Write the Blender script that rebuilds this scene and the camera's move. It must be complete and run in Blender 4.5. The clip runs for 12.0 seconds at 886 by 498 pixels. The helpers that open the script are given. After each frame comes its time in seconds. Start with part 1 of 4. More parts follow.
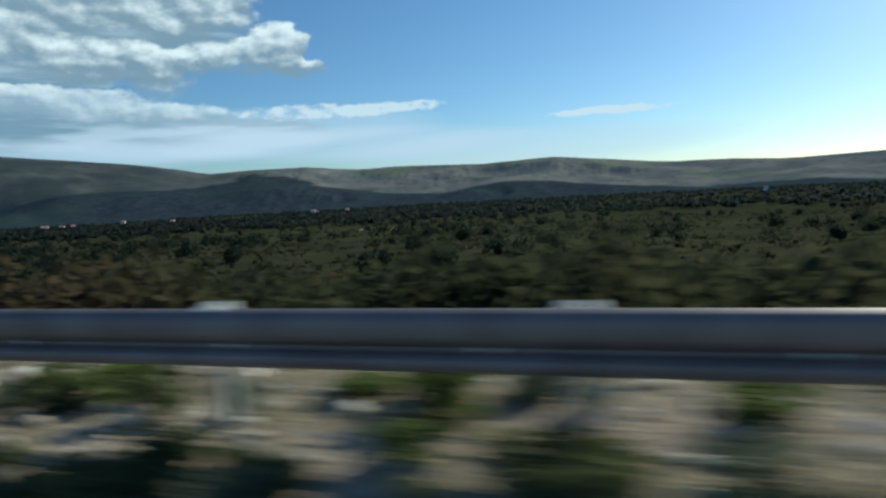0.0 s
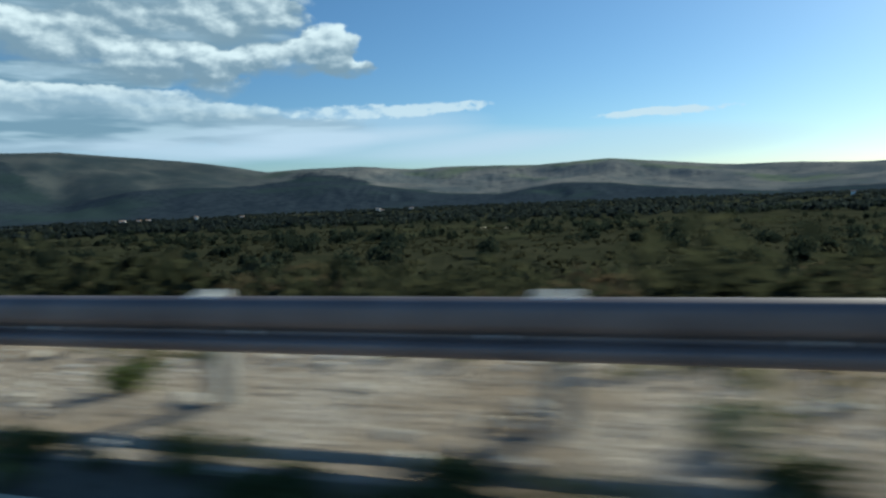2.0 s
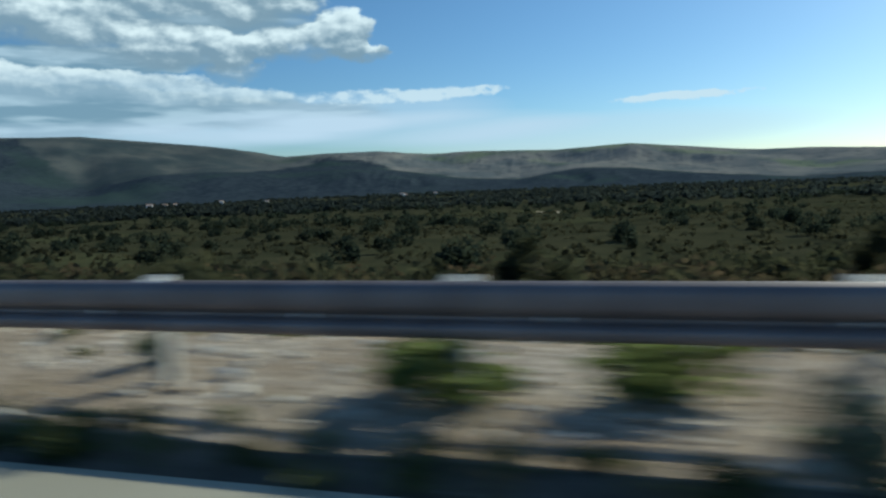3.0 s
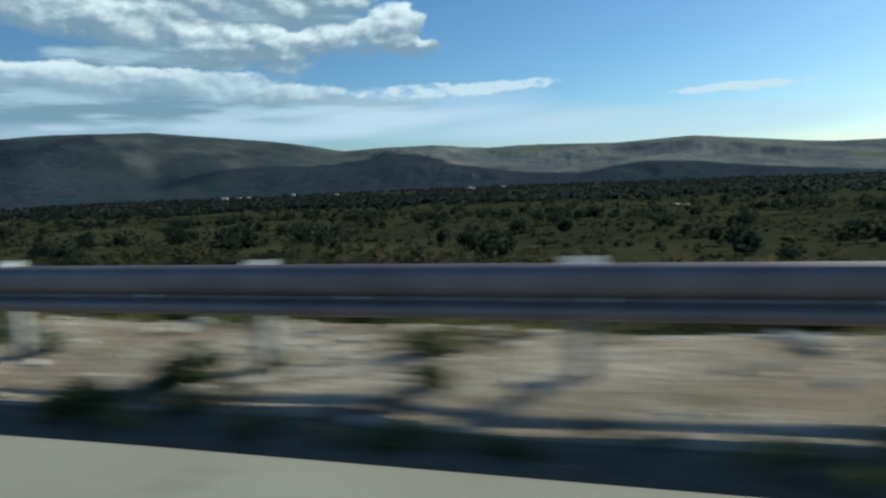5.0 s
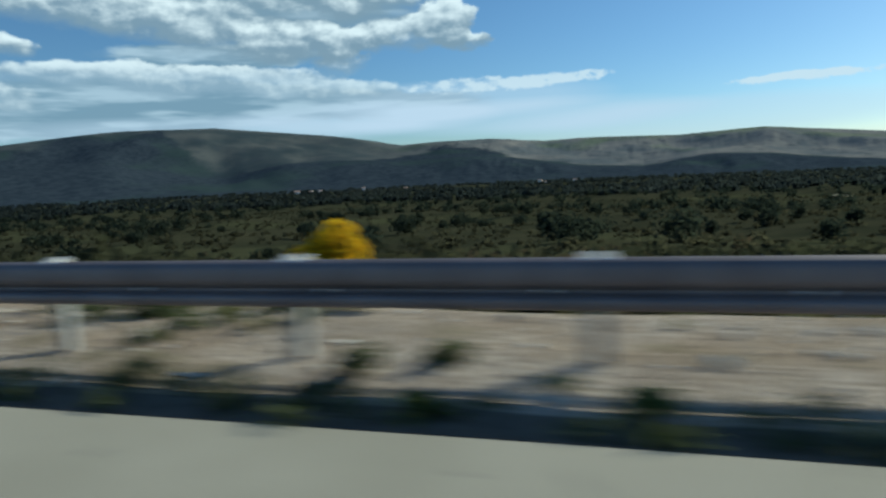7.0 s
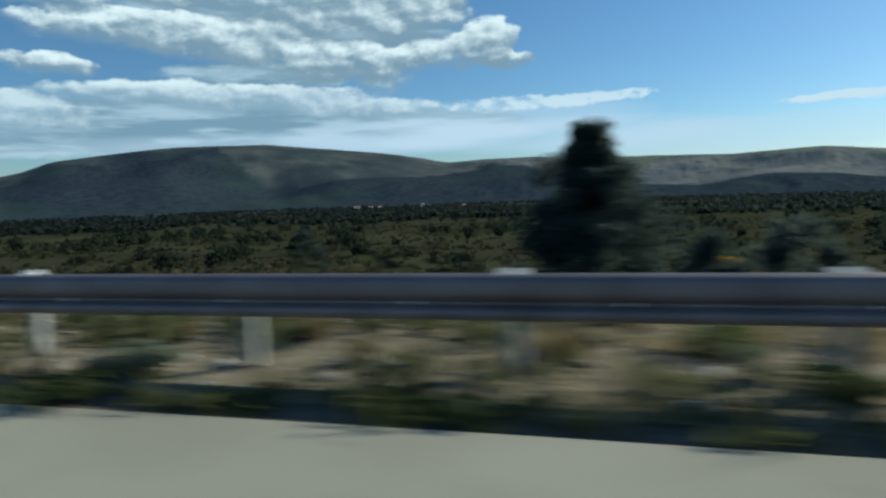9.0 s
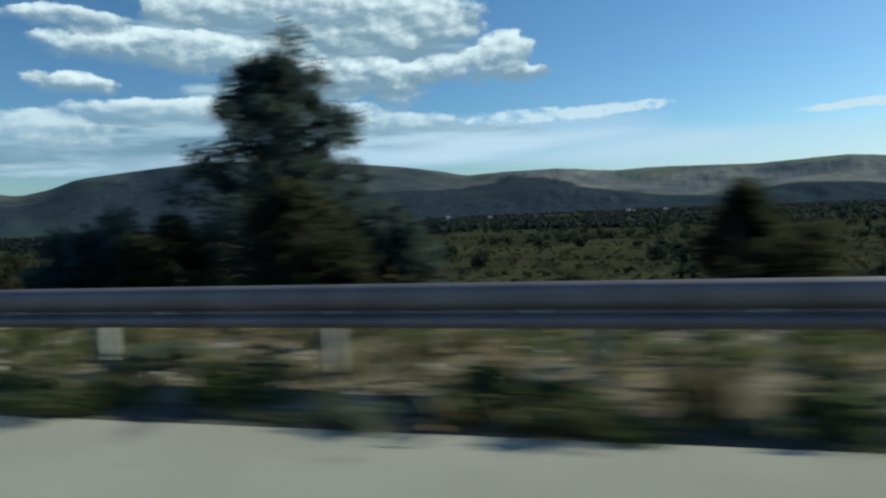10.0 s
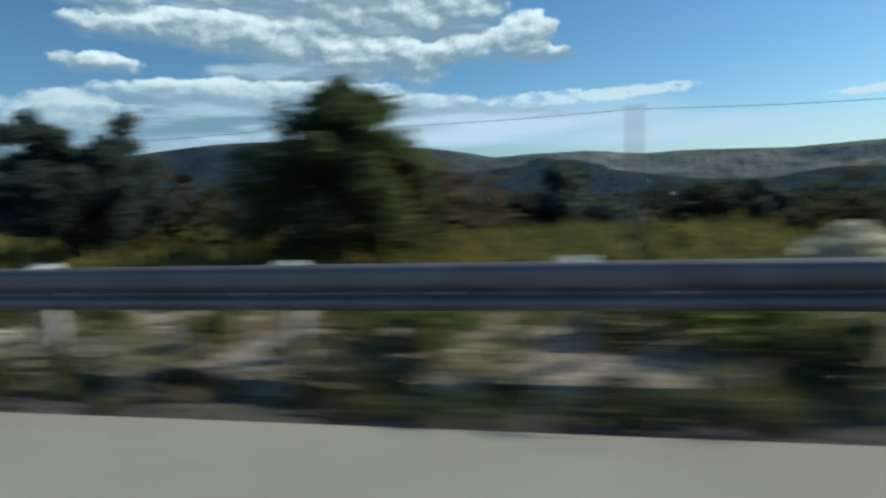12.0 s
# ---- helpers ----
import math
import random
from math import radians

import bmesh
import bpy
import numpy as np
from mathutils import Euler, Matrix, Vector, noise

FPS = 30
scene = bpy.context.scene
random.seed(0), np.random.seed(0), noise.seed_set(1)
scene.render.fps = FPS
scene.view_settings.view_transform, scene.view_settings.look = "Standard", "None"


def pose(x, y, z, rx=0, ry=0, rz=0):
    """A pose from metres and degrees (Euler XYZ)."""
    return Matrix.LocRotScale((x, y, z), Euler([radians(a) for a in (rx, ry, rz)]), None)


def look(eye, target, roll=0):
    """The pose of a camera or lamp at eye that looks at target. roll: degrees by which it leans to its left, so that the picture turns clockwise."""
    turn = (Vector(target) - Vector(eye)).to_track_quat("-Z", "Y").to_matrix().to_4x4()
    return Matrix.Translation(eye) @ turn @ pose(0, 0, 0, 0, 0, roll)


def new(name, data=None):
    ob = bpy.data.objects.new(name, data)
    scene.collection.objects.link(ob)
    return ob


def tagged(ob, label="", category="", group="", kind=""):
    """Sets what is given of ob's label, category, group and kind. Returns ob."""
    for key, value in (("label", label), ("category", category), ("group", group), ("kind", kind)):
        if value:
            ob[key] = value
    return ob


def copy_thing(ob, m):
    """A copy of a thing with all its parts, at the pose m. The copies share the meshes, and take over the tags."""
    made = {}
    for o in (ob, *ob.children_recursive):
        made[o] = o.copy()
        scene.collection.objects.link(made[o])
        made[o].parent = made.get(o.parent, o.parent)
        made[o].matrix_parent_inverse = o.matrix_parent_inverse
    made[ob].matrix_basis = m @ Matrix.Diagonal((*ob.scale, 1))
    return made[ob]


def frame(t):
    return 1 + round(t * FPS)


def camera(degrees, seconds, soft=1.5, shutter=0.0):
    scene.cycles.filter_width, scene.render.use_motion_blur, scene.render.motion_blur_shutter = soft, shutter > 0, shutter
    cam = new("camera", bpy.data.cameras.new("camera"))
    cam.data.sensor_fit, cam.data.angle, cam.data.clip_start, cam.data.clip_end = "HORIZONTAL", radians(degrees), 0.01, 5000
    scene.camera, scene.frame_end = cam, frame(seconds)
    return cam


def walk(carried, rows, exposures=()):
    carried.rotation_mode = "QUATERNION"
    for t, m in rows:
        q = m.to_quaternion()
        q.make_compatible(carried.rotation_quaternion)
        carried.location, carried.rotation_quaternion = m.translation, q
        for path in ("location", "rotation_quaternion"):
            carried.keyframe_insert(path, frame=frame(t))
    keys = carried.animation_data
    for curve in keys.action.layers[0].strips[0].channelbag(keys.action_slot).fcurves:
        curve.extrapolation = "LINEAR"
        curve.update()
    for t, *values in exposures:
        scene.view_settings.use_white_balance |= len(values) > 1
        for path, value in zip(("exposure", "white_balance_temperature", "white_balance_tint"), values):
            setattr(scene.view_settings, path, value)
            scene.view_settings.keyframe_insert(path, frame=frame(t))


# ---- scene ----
# ---- the road's bend: every place is given by s (metres along the guard rail) and o (metres outwards from it) ----
BEND = 601.66


def at(s, o, z=0.0):
    a, r = s / BEND, BEND + o
    return Vector((-r * math.sin(a), r * math.cos(a) - BEND, z))


# ---- camera: seconds, s, distance to the rail, pitch, roll, yaw, height ----
cam = camera(70.9, 12.0, soft=2.4, shutter=0.33)
PATH = [
    (0.0, -0.203, 2.944, -5.405, 3.205, 15.852, 1.285),
    (0.5, 11.813, 2.987, -4.830, 2.749, 16.004, 1.263),
    (1.0, 23.972, 3.048, -5.213, 2.923, 17.677, 1.253),
    (1.5, 35.882, 2.962, -5.552, 2.685, 18.454, 1.237),
    (2.0, 47.708, 3.084, -5.130, 2.489, 20.072, 1.234),
    (2.5, 59.615, 3.150, -5.443, 2.641, 20.464, 1.226),
    (3.0, 71.223, 3.301, -6.429, 2.359, 21.427, 1.260),
    (3.5, 82.882, 3.242, -6.084, 2.243, 21.742, 1.240),
    (4.0, 94.529, 3.314, -6.311, 2.316, 23.145, 1.229),
    (4.5, 106.207, 3.387, -6.537, 2.389, 24.548, 1.219),
    (5.0, 117.851, 3.460, -6.763, 2.462, 25.951, 1.208),
    (5.5, 129.371, 3.533, -6.990, 2.535, 27.354, 1.198),
    (6.0, 140.959, 3.647, -6.961, 2.527, 28.989, 1.198),
    (6.5, 152.419, 3.666, -7.560, 2.803, 29.729, 1.242),
    (7.0, 163.917, 3.757, -7.109, 2.613, 30.562, 1.243),
    (7.5, 175.411, 3.849, -6.659, 2.424, 31.395, 1.244),
    (8.0, 186.853, 3.941, -6.208, 2.234, 32.229, 1.245),
    (8.5, 198.220, 4.032, -5.758, 2.044, 33.062, 1.246),
    (9.0, 209.408, 4.103, -5.363, 2.056, 34.245, 1.263),
    (9.5, 220.801, 4.168, -4.694, 2.042, 34.538, 1.256),
    (10.0, 232.038, 4.249, -4.098, 2.629, 35.730, 1.252),
    (10.5, 242.982, 4.243, -4.601, 2.309, 36.246, 1.264),
    (11.0, 254.055, 4.271, -5.705, 2.509, 38.147, 1.227),
    (11.5, 265.062, 4.190, -5.349, 2.202, 37.244, 1.174),
    (12.0, 278.054, 4.061, -5.654, 2.127, 37.631, 1.201),
]
walk(cam, [(t, pose(*at(s, -d, z), 90 + pitch, roll, yaw)) for t, s, d, pitch, roll, yaw, z in PATH], [(0.0, 0.05, 5350, -7), (12.0, 0.05, 5350, -7)])

# ---- daylight ----
SUN_UP, SUN_AROUND = radians(27), radians(-30)      # height, and turn from +y to the left
sun_way = Vector((-math.sin(SUN_AROUND) * math.cos(SUN_UP), math.cos(SUN_AROUND) * math.cos(SUN_UP), math.sin(SUN_UP)))
sun = new("sun", bpy.data.lights.new("sun", "SUN"))
sun.data.energy, sun.data.angle, sun.data.color = 4.4, radians(0.6), (1.0, 0.83, 0.62)
sun.matrix_world = look(sun_way * 100, (0, 0, 0))

SKY_STRENGTH = 0.087
# cumulus heaps: turn to the left of +y, height, half width, half height, in degrees
HEAPS = [(46.1, 16.9, 13.0, 1.8), (57.1, 16.5, 3.1, 1.0), (36.5, 15.1, 4.8, 1.6), (43.0, 14.4, 7.0, 1.3), (29.7, 12.9, 2.4, 1.7), (28.2, 11.4, 2.6, 0.7),
         (33.3, 12.1, 4.9, 1.2), (59.5, 13.6, 7.8, 1.2), (60.0, 14.3, 1.5, 0.7), (53.6, 13.2, 6.2, 1.5), (46.9, 11.7, 7.3, 1.4),
         (41.5, 11.4, 5.7, 1.4), (39.0, 10.1, 2.4, 1.0), (56.4, 8.6, 9.9, 1.0), (48.5, 8.3, 8.8, 1.0), (41.1, 7.4, 6.0, 0.9),
         (65.8, 10.7, 3.0, 0.7), (65.4, 15.4, 4.4, 0.7), (68.1, 6.5, 4.7, 1.6), (48.0, 20.5, 14.0, 1.6)]
STREAKS = [(27.0, 7.5, 6.4, 0.6), (21.6, 7.6, 3.4, 0.5), (17.6, 7.7, 2.2, 0.4), (0.6, 6.15, 5.6, 0.32), (1.2, 6.2, 4.0, 0.24)]
HAZE = [(28.4, 6.3, 11.5, 1.3), (23.4, 4.6, 14.0, 1.2), (38.0, 5.0, 11.0, 1.1), (8.0, 3.6, 16.0, 1.3), (50.0, 4.2, 16.0, 1.0)]
LAYERS = [(43.3, 14.5, 10.9, 1.9), (51.4, 15.3, 9.4, 1.4), (55.6, 6.9, 12.0, 1.6), (45.7, 6.4, 12.0, 1.4), (35.6, 6.1, 8.8, 1.0),
          (67.5, 5.0, 7.8, 1.1), (57.9, 5.0, 11.4, 0.7), (49.4, 10.3, 8.3, 0.8)]


class Nodes:
    """Short calls for wiring a node tree."""

    def __init__(self, tree):
        self.tree = tree
        tree.nodes.clear()

    def add(self, kind, **settings):
        n = self.tree.nodes.new(kind)
        for key, value in settings.items():
            setattr(n, key, value)
        return n

    def put(self, socket, value):
        if isinstance(value, bpy.types.NodeSocket):
            self.tree.links.new(value, socket)
        elif value is not None:
            socket.default_value = value

    def math(self, op, a, b=None, c=None, clamp=False):
        n = self.add("ShaderNodeMath", operation=op, use_clamp=clamp)
        for i, v in enumerate((a, b, c)):
            self.put(n.inputs[i], v)
        return n.outputs[0]

    def mix(self, f, a, b, blend="MIX"):
        n = self.add("ShaderNodeMix", data_type="RGBA", blend_type=blend)
        self.put(n.inputs[0], f)
        for i, v in ((6, a), (7, b)):
            self.put(n.inputs[i], (*v, 1) if isinstance(v, tuple) and len(v) == 3 else v)
        return n.outputs[2]

    def ramp(self, v, a, b, lo=0.0, hi=1.0):
        n = self.add("ShaderNodeMapRange", interpolation_type="SMOOTHSTEP")
        for i, q in enumerate((v, a, b, lo, hi)):
            self.put(n.inputs[i], q)
        return n.outputs[0]

    def noise(self, vec, scale, detail=4.0, rough=0.55, out=0, warp=0.0):
        n = self.add("ShaderNodeTexNoise")
        self.put(n.inputs["Vector"], vec)
        for key, v in (("Scale", scale), ("Detail", detail), ("Roughness", rough), ("Distortion", warp)):
            n.inputs[key].default_value = v
        return n.outputs[out]


def make_sky():
    world = bpy.data.worlds.new("sky")
    scene.world = world
    world.use_nodes = True
    k = Nodes(world.node_tree)
    way = k.add("ShaderNodeTexCoord").outputs["Generated"]
    sky = k.add("ShaderNodeTexSky", sky_type="NISHITA", sun_disc=False, sun_elevation=SUN_UP, sun_rotation=-SUN_AROUND,
                altitude=300, air_density=1.0, dust_density=0.45, ozone_density=4.0)
    xyz = k.add("ShaderNodeSeparateXYZ")
    k.put(xyz.inputs[0], way)
    u = k.math("DEGREES", k.math("ARCTAN2", k.math("MULTIPLY", xyz.outputs[0], -1), xyz.outputs[1]))
    v = k.math("DEGREES", k.math("ARCSINE", xyz.outputs[2]))
    flat = k.add("ShaderNodeCombineXYZ")
    k.put(flat.inputs[0], k.math("MULTIPLY", u, 0.6))
    k.put(flat.inputs[1], v)
    big = k.noise(flat.outputs[0], 0.55, 6, 0.6, out=1)
    split = k.add("ShaderNodeSeparateXYZ")
    k.put(split.inputs[0], big)
    lit = k.add("ShaderNodeVectorMath", operation="ADD")
    k.put(lit.inputs[0], flat.outputs[0])
    lit.inputs[1].default_value = (-0.35, 0.45, 0.0)

    def billow(where):
        return k.noise(where, 0.62, 7, 0.52)

    puff, puff_lit = billow(flat.outputs[0]), billow(lit.outputs[0])
    du = k.math("ADD", u, k.math("MULTIPLY_ADD", split.outputs[0], 5.0, -2.5))
    dv = k.math("ADD", v, k.math("MULTIPLY_ADD", split.outputs[1], 1.8, -0.9))

    def blob(q, du, dv):
        a = k.math("MULTIPLY_ADD", du, 1 / q[2], -q[0] / q[2])
        b = k.math("MULTIPLY_ADD", dv, 0.85 / q[3], -0.85 * q[1] / q[3])
        d = k.math("ADD", k.math("MULTIPLY", a, a), k.math("MULTIPLY", b, b))
        return k.math("SUBTRACT", 1.5, d, clamp=True), b

    def pile(rows, du=du, dv=dv):
        total, lift = None, None
        for q in rows:
            w, b = blob(q, du, dv)
            part_lift = k.math("MULTIPLY", w, b)
            total = w if total is None else k.math("ADD", total, w)
            lift = part_lift if lift is None else k.math("ADD", lift, part_lift)
        return total, lift

    heap, lift = pile(HEAPS)
    calm = k.math("MULTIPLY_ADD", split.outputs[1], 0.5, -0.25)
    streak, _ = pile(STREAKS, u, k.math("ADD", v, calm))
    haze, _ = pile(HAZE, u, v)
    layer, _ = pile(LAYERS)
    flow = k.add("ShaderNodeCombineXYZ")
    k.put(flow.inputs[0], k.math("MULTIPLY", u, 0.14))
    k.put(flow.inputs[1], v)
    wisp = k.noise(flow.outputs[0], 0.9, 3, 0.5)
    crown = k.math("DIVIDE", lift, k.math("ADD", heap, 0.05))
    inside = k.ramp(heap, 0.0, 0.3)
    soft = k.ramp(crown, -0.6, 0.4, 1.9, 0.8)
    raw = k.math("ADD", heap, k.math("MULTIPLY_ADD", puff, 1.7, -0.64))
    low = k.ramp(v, 8.2, 10.2)
    dens = k.math("MULTIPLY", k.math("MULTIPLY", inside, k.math("MULTIPLY_ADD", low, 0.22, 0.78)), k.ramp(k.math("DIVIDE", k.math("SUBTRACT", raw, 0.12), soft), 0.0, 1.0, 0, 0.96))
    thin = k.math("MULTIPLY", k.ramp(streak, 0.0, 0.5), k.ramp(k.math("ADD", streak, k.math("MULTIPLY_ADD", k.noise(flat.outputs[0], 1.3, 5, 0.55), 4.4, -2.35)), 0.1, 1.3, 0, 0.9))
    veil = k.math("MULTIPLY", k.ramp(layer, 0.0, 0.8), k.ramp(k.math("ADD", layer, k.math("MULTIPLY_ADD", wisp, 1.6, -0.8)), -0.2, 1.1, 0, 0.9))
    relief = k.math("MULTIPLY", k.math("SUBTRACT", puff, puff_lit), 2.4)
    shine = k.ramp(k.math("ADD", k.math("MULTIPLY", crown, 0.95), relief), -0.45, 0.95)
    shine = k.math("MULTIPLY", shine, k.ramp(v, 7.0, 11.0, 0.84, 1.0))
    white, grey, blue = (10.2, 10.0, 9.5), (2.9, 3.6, 4.2), (2.7, 3.6, 4.3)
    col = k.mix(veil, sky.outputs[0], k.mix(k.ramp(wisp, 0.45, 0.66), blue, (5.6, 6.3, 6.8)))
    col = k.mix(k.math("MULTIPLY", haze, 0.42, clamp=True), col, (7.0, 7.5, 8.3))
    col = k.mix(dens, col, k.mix(shine, k.mix(low, (3.9, 4.7, 5.4), grey), white))
    col = k.mix(thin, col, (8.0, 8.3, 8.5))
    back = k.add("ShaderNodeBackground")
    k.put(back.inputs[0], col)
    back.inputs[1].default_value = SKY_STRENGTH
    k.put(k.add("ShaderNodeOutputWorld").inputs[0], back.outputs[0])


make_sky()

# ---- materials ----


def material(name, build, rough=0.9, metal=0.0, bump=None, spec=0.3):
    m = bpy.data.materials.new(name)
    m.use_nodes = True
    k = Nodes(m.node_tree)
    where = k.add("ShaderNodeTexCoord").outputs["Object"]
    place = k.add("ShaderNodeNewGeometry").outputs["Position"]
    p = k.add("ShaderNodeBsdfPrincipled")
    k.put(p.inputs["Base Color"], build(k, where, place))
    k.put(p.inputs["Roughness"], rough)
    p.inputs["Metallic"].default_value = metal
    p.inputs["Specular IOR Level"].default_value = spec
    if bump:
        b = k.add("ShaderNodeBump")
        b.inputs["Strength"].default_value, b.inputs["Distance"].default_value = bump[1], bump[2]
        k.put(b.inputs["Height"], k.noise(place, bump[0], 6, 0.65))
        k.put(p.inputs["Normal"], b.outputs[0])
    k.put(k.add("ShaderNodeOutputMaterial").inputs[0], p.outputs[0])
    return m


def leaf_material(name, dark, light, odd=None, through_light=0.35, patch=0.12, even=0.5):
    """Foliage: two greens by patch and by leaf, with light passing through the leaves."""
    m = bpy.data.materials.new(name)
    m.use_nodes = True
    k = Nodes(m.node_tree)
    g = k.add("ShaderNodeNewGeometry")
    f = k.math("ADD", k.math("MULTIPLY", k.ramp(k.noise(g.outputs["Position"], patch, 3), 0.35, 0.65), 0.55),
               k.math("MULTIPLY", g.outputs["Random Per Island"], 0.45))
    col = k.mix(f, dark, light)
    if odd:
        col = k.mix(k.ramp(k.noise(g.outputs["Position"], patch * 0.6, 2), 0.52, 0.68), col, odd)
    d = k.add("ShaderNodeBsdfDiffuse")
    lean = k.add("ShaderNodeMix", data_type="VECTOR")
    lean.inputs[0].default_value = even
    k.put(lean.inputs[4], g.outputs["Normal"])
    lean.inputs[5].default_value = (0.0, 0.0, 1.0)
    k.put(d.inputs["Normal"], lean.outputs[1])
    t = k.add("ShaderNodeBsdfTranslucent")
    k.put(d.inputs[0], col)
    k.put(t.inputs[0], col)
    s = k.add("ShaderNodeMixShader")
    s.inputs[0].default_value = through_light
    k.put(s.inputs[1], d.outputs[0])
    k.put(s.inputs[2], t.outputs[0])
    k.put(k.add("ShaderNodeOutputMaterial").inputs[0], s.outputs[0])
    return m


def asphalt_colour(k, where, place):
    c = k.mix(k.ramp(k.noise(place, 0.7, 4), 0.3, 0.7), (0.375, 0.352, 0.27), (0.455, 0.428, 0.335))
    c = k.mix(k.ramp(k.noise(place, 90, 2), 0.3, 0.7, 0, 0.35), c, (0.28, 0.265, 0.22))
    return k.mix(k.ramp(k.noise(place, 1.6, 3, warp=0.6), 0.64, 0.72, 0, 0.5), c, (0.16, 0.16, 0.15))


def ground_colour(k, where, place):
    mask = k.add("ShaderNodeAttribute", attribute_name="verge").outputs["Fac"]
    up = k.add("ShaderNodeAttribute", attribute_name="upland").outputs["Fac"]
    stone = k.mix(k.ramp(k.noise(place, 0.9, 5, 0.6), 0.35, 0.65), (0.37, 0.295, 0.215), (0.55, 0.475, 0.385))
    stone = k.mix(k.ramp(k.noise(place, 14, 4, 0.7), 0.42, 0.62, 0, 0.7), stone, (0.20, 0.16, 0.115))
    weedy = k.add("ShaderNodeAttribute", attribute_name="weedy").outputs["Fac"]
    soil = k.mix(k.ramp(k.noise(place, 3.0, 4), 0.35, 0.65), (0.175, 0.148, 0.092), (0.29, 0.245, 0.165))
    stone = k.mix(k.ramp(k.math("ADD", k.noise(place, 0.7, 5, 0.6), k.math("MULTIPLY", weedy, 0.26)), 0.58, 0.70, 0, 0.9), stone, soil)
    bare = k.add("ShaderNodeAttribute", attribute_name="bare").outputs["Fac"]
    karst_haze = k.add("ShaderNodeAttribute", attribute_name="karst_haze").outputs["Fac"]
    # dark soil beside the asphalt; its colour also deepens the rail's shadow band
    dirt_shade = k.add("ShaderNodeAttribute", attribute_name="dirt_shade").outputs["Fac"]
    shaded_grit = k.mix(k.ramp(k.noise(place, 6, 4), 0.35, 0.65), (0.085, 0.078, 0.064), (0.150, 0.135, 0.108))
    stone = k.mix(k.ramp(k.math("MULTIPLY_ADD", k.noise(place, 1.7, 5, 0.6), 0.8, k.math("SUBTRACT", dirt_shade, 0.4)), 0.35, 0.65, 0, 0.9), stone, shaded_grit)
    scrub = k.mix(k.ramp(k.noise(place, 0.05, 5, 0.6), 0.38, 0.64), (0.036, 0.039, 0.023), (0.055, 0.055, 0.032))
    scrub = k.mix(k.ramp(k.noise(place, 0.009, 4, 0.6), 0.52, 0.64, 0, 0.8), scrub, (0.066, 0.071, 0.036))
    scrub = k.mix(k.ramp(k.noise(place, 0.9, 4), 0.5, 0.75, 0, 0.5), scrub, (0.062, 0.052, 0.028))
    # far slopes: woods and heath tinted bluish, distance haze put into the base colour
    hazy_wood = k.mix(k.ramp(k.noise(place, 0.03, 6, 0.7), 0.35, 0.65), (0.030, 0.042, 0.056), (0.050, 0.065, 0.080))
    hazy_wood = k.mix(k.ramp(k.noise(place, 0.0022, 4, 0.5), 0.48, 0.66, 0, 0.7), hazy_wood, (0.050, 0.076, 0.070))
    hazy_heath = k.mix(k.ramp(k.noise(place, 0.004, 5, 0.55), 0.36, 0.68), (0.056, 0.074, 0.080), (0.112, 0.122, 0.116))
    # pale open slopes, lightened and blued further for the haze on the sunward side
    hazy_chalk = k.mix(k.ramp(k.noise(place, 0.003, 5, 0.6), 0.36, 0.64), (0.130, 0.148, 0.155), (0.245, 0.240, 0.218))
    hazy_chalk = k.mix(k.ramp(k.noise(place, 0.0016, 4, 0.5), 0.55, 0.66, 0, 0.7), hazy_chalk, (0.165, 0.205, 0.125))
    hazy_heath = k.mix(karst_haze, hazy_heath, hazy_chalk)
    hazy_heath = k.mix(k.ramp(k.noise(place, 0.014, 6, 0.65), 0.5, 0.68, 0, 0.65), hazy_heath, (0.070, 0.086, 0.096))
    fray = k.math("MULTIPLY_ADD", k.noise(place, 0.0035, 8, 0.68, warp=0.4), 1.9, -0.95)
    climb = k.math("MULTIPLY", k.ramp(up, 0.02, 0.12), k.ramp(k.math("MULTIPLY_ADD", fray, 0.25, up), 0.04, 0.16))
    c = k.mix(climb, scrub, hazy_wood)
    c = k.mix(k.ramp(k.math("ADD", bare, fray), 0.30, 0.66), c, hazy_heath)
    return k.mix(mask, c, stone)


def steel_colour(k, where, place):
    c = k.mix(k.ramp(k.noise(place, 3.0, 4), 0.35, 0.65), (0.180, 0.155, 0.160), (0.240, 0.21, 0.216))
    return k.mix(k.ramp(k.noise(place, 0.8, 5, 0.65), 0.56, 0.7, 0, 0.6), c, (0.14, 0.125, 0.12))


def two_tone(a, b, scale, lo=0.35, hi=0.65):
    return lambda k, where, place: k.mix(k.ramp(k.noise(where, scale, 4), lo, hi), a, b)


ASPHALT = material("asphalt", asphalt_colour, 0.9, bump=(60, 0.35, 0.004), spec=0.1)
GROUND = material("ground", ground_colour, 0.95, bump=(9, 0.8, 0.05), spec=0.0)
STEEL = material("galvanised_steel", steel_colour, 0.6, 0.4, bump=(40, 0.1, 0.002))
POST_STEEL = material("post_steel", two_tone((0.38, 0.38, 0.37), (0.48, 0.48, 0.46), 6), 0.6, 0.2)
CAP_WHITE = material("cap_white", two_tone((0.78, 0.77, 0.72), (0.84, 0.83, 0.79), 9), 0.55)
BOLT_ZINC = material("bolt_zinc", two_tone((0.68, 0.68, 0.68), (0.78, 0.78, 0.78), 30), 0.35, 0.8)
STONE = material("limestone", lambda k, where, place: k.mix(k.ramp(k.noise(place, 2.5, 4), 0.3, 0.7), (0.40, 0.34, 0.27), (0.72, 0.68, 0.60)), 0.95)
SAND = material("sand", two_tone((0.40, 0.33, 0.21), (0.50, 0.43, 0.29), 0.3), 0.95)
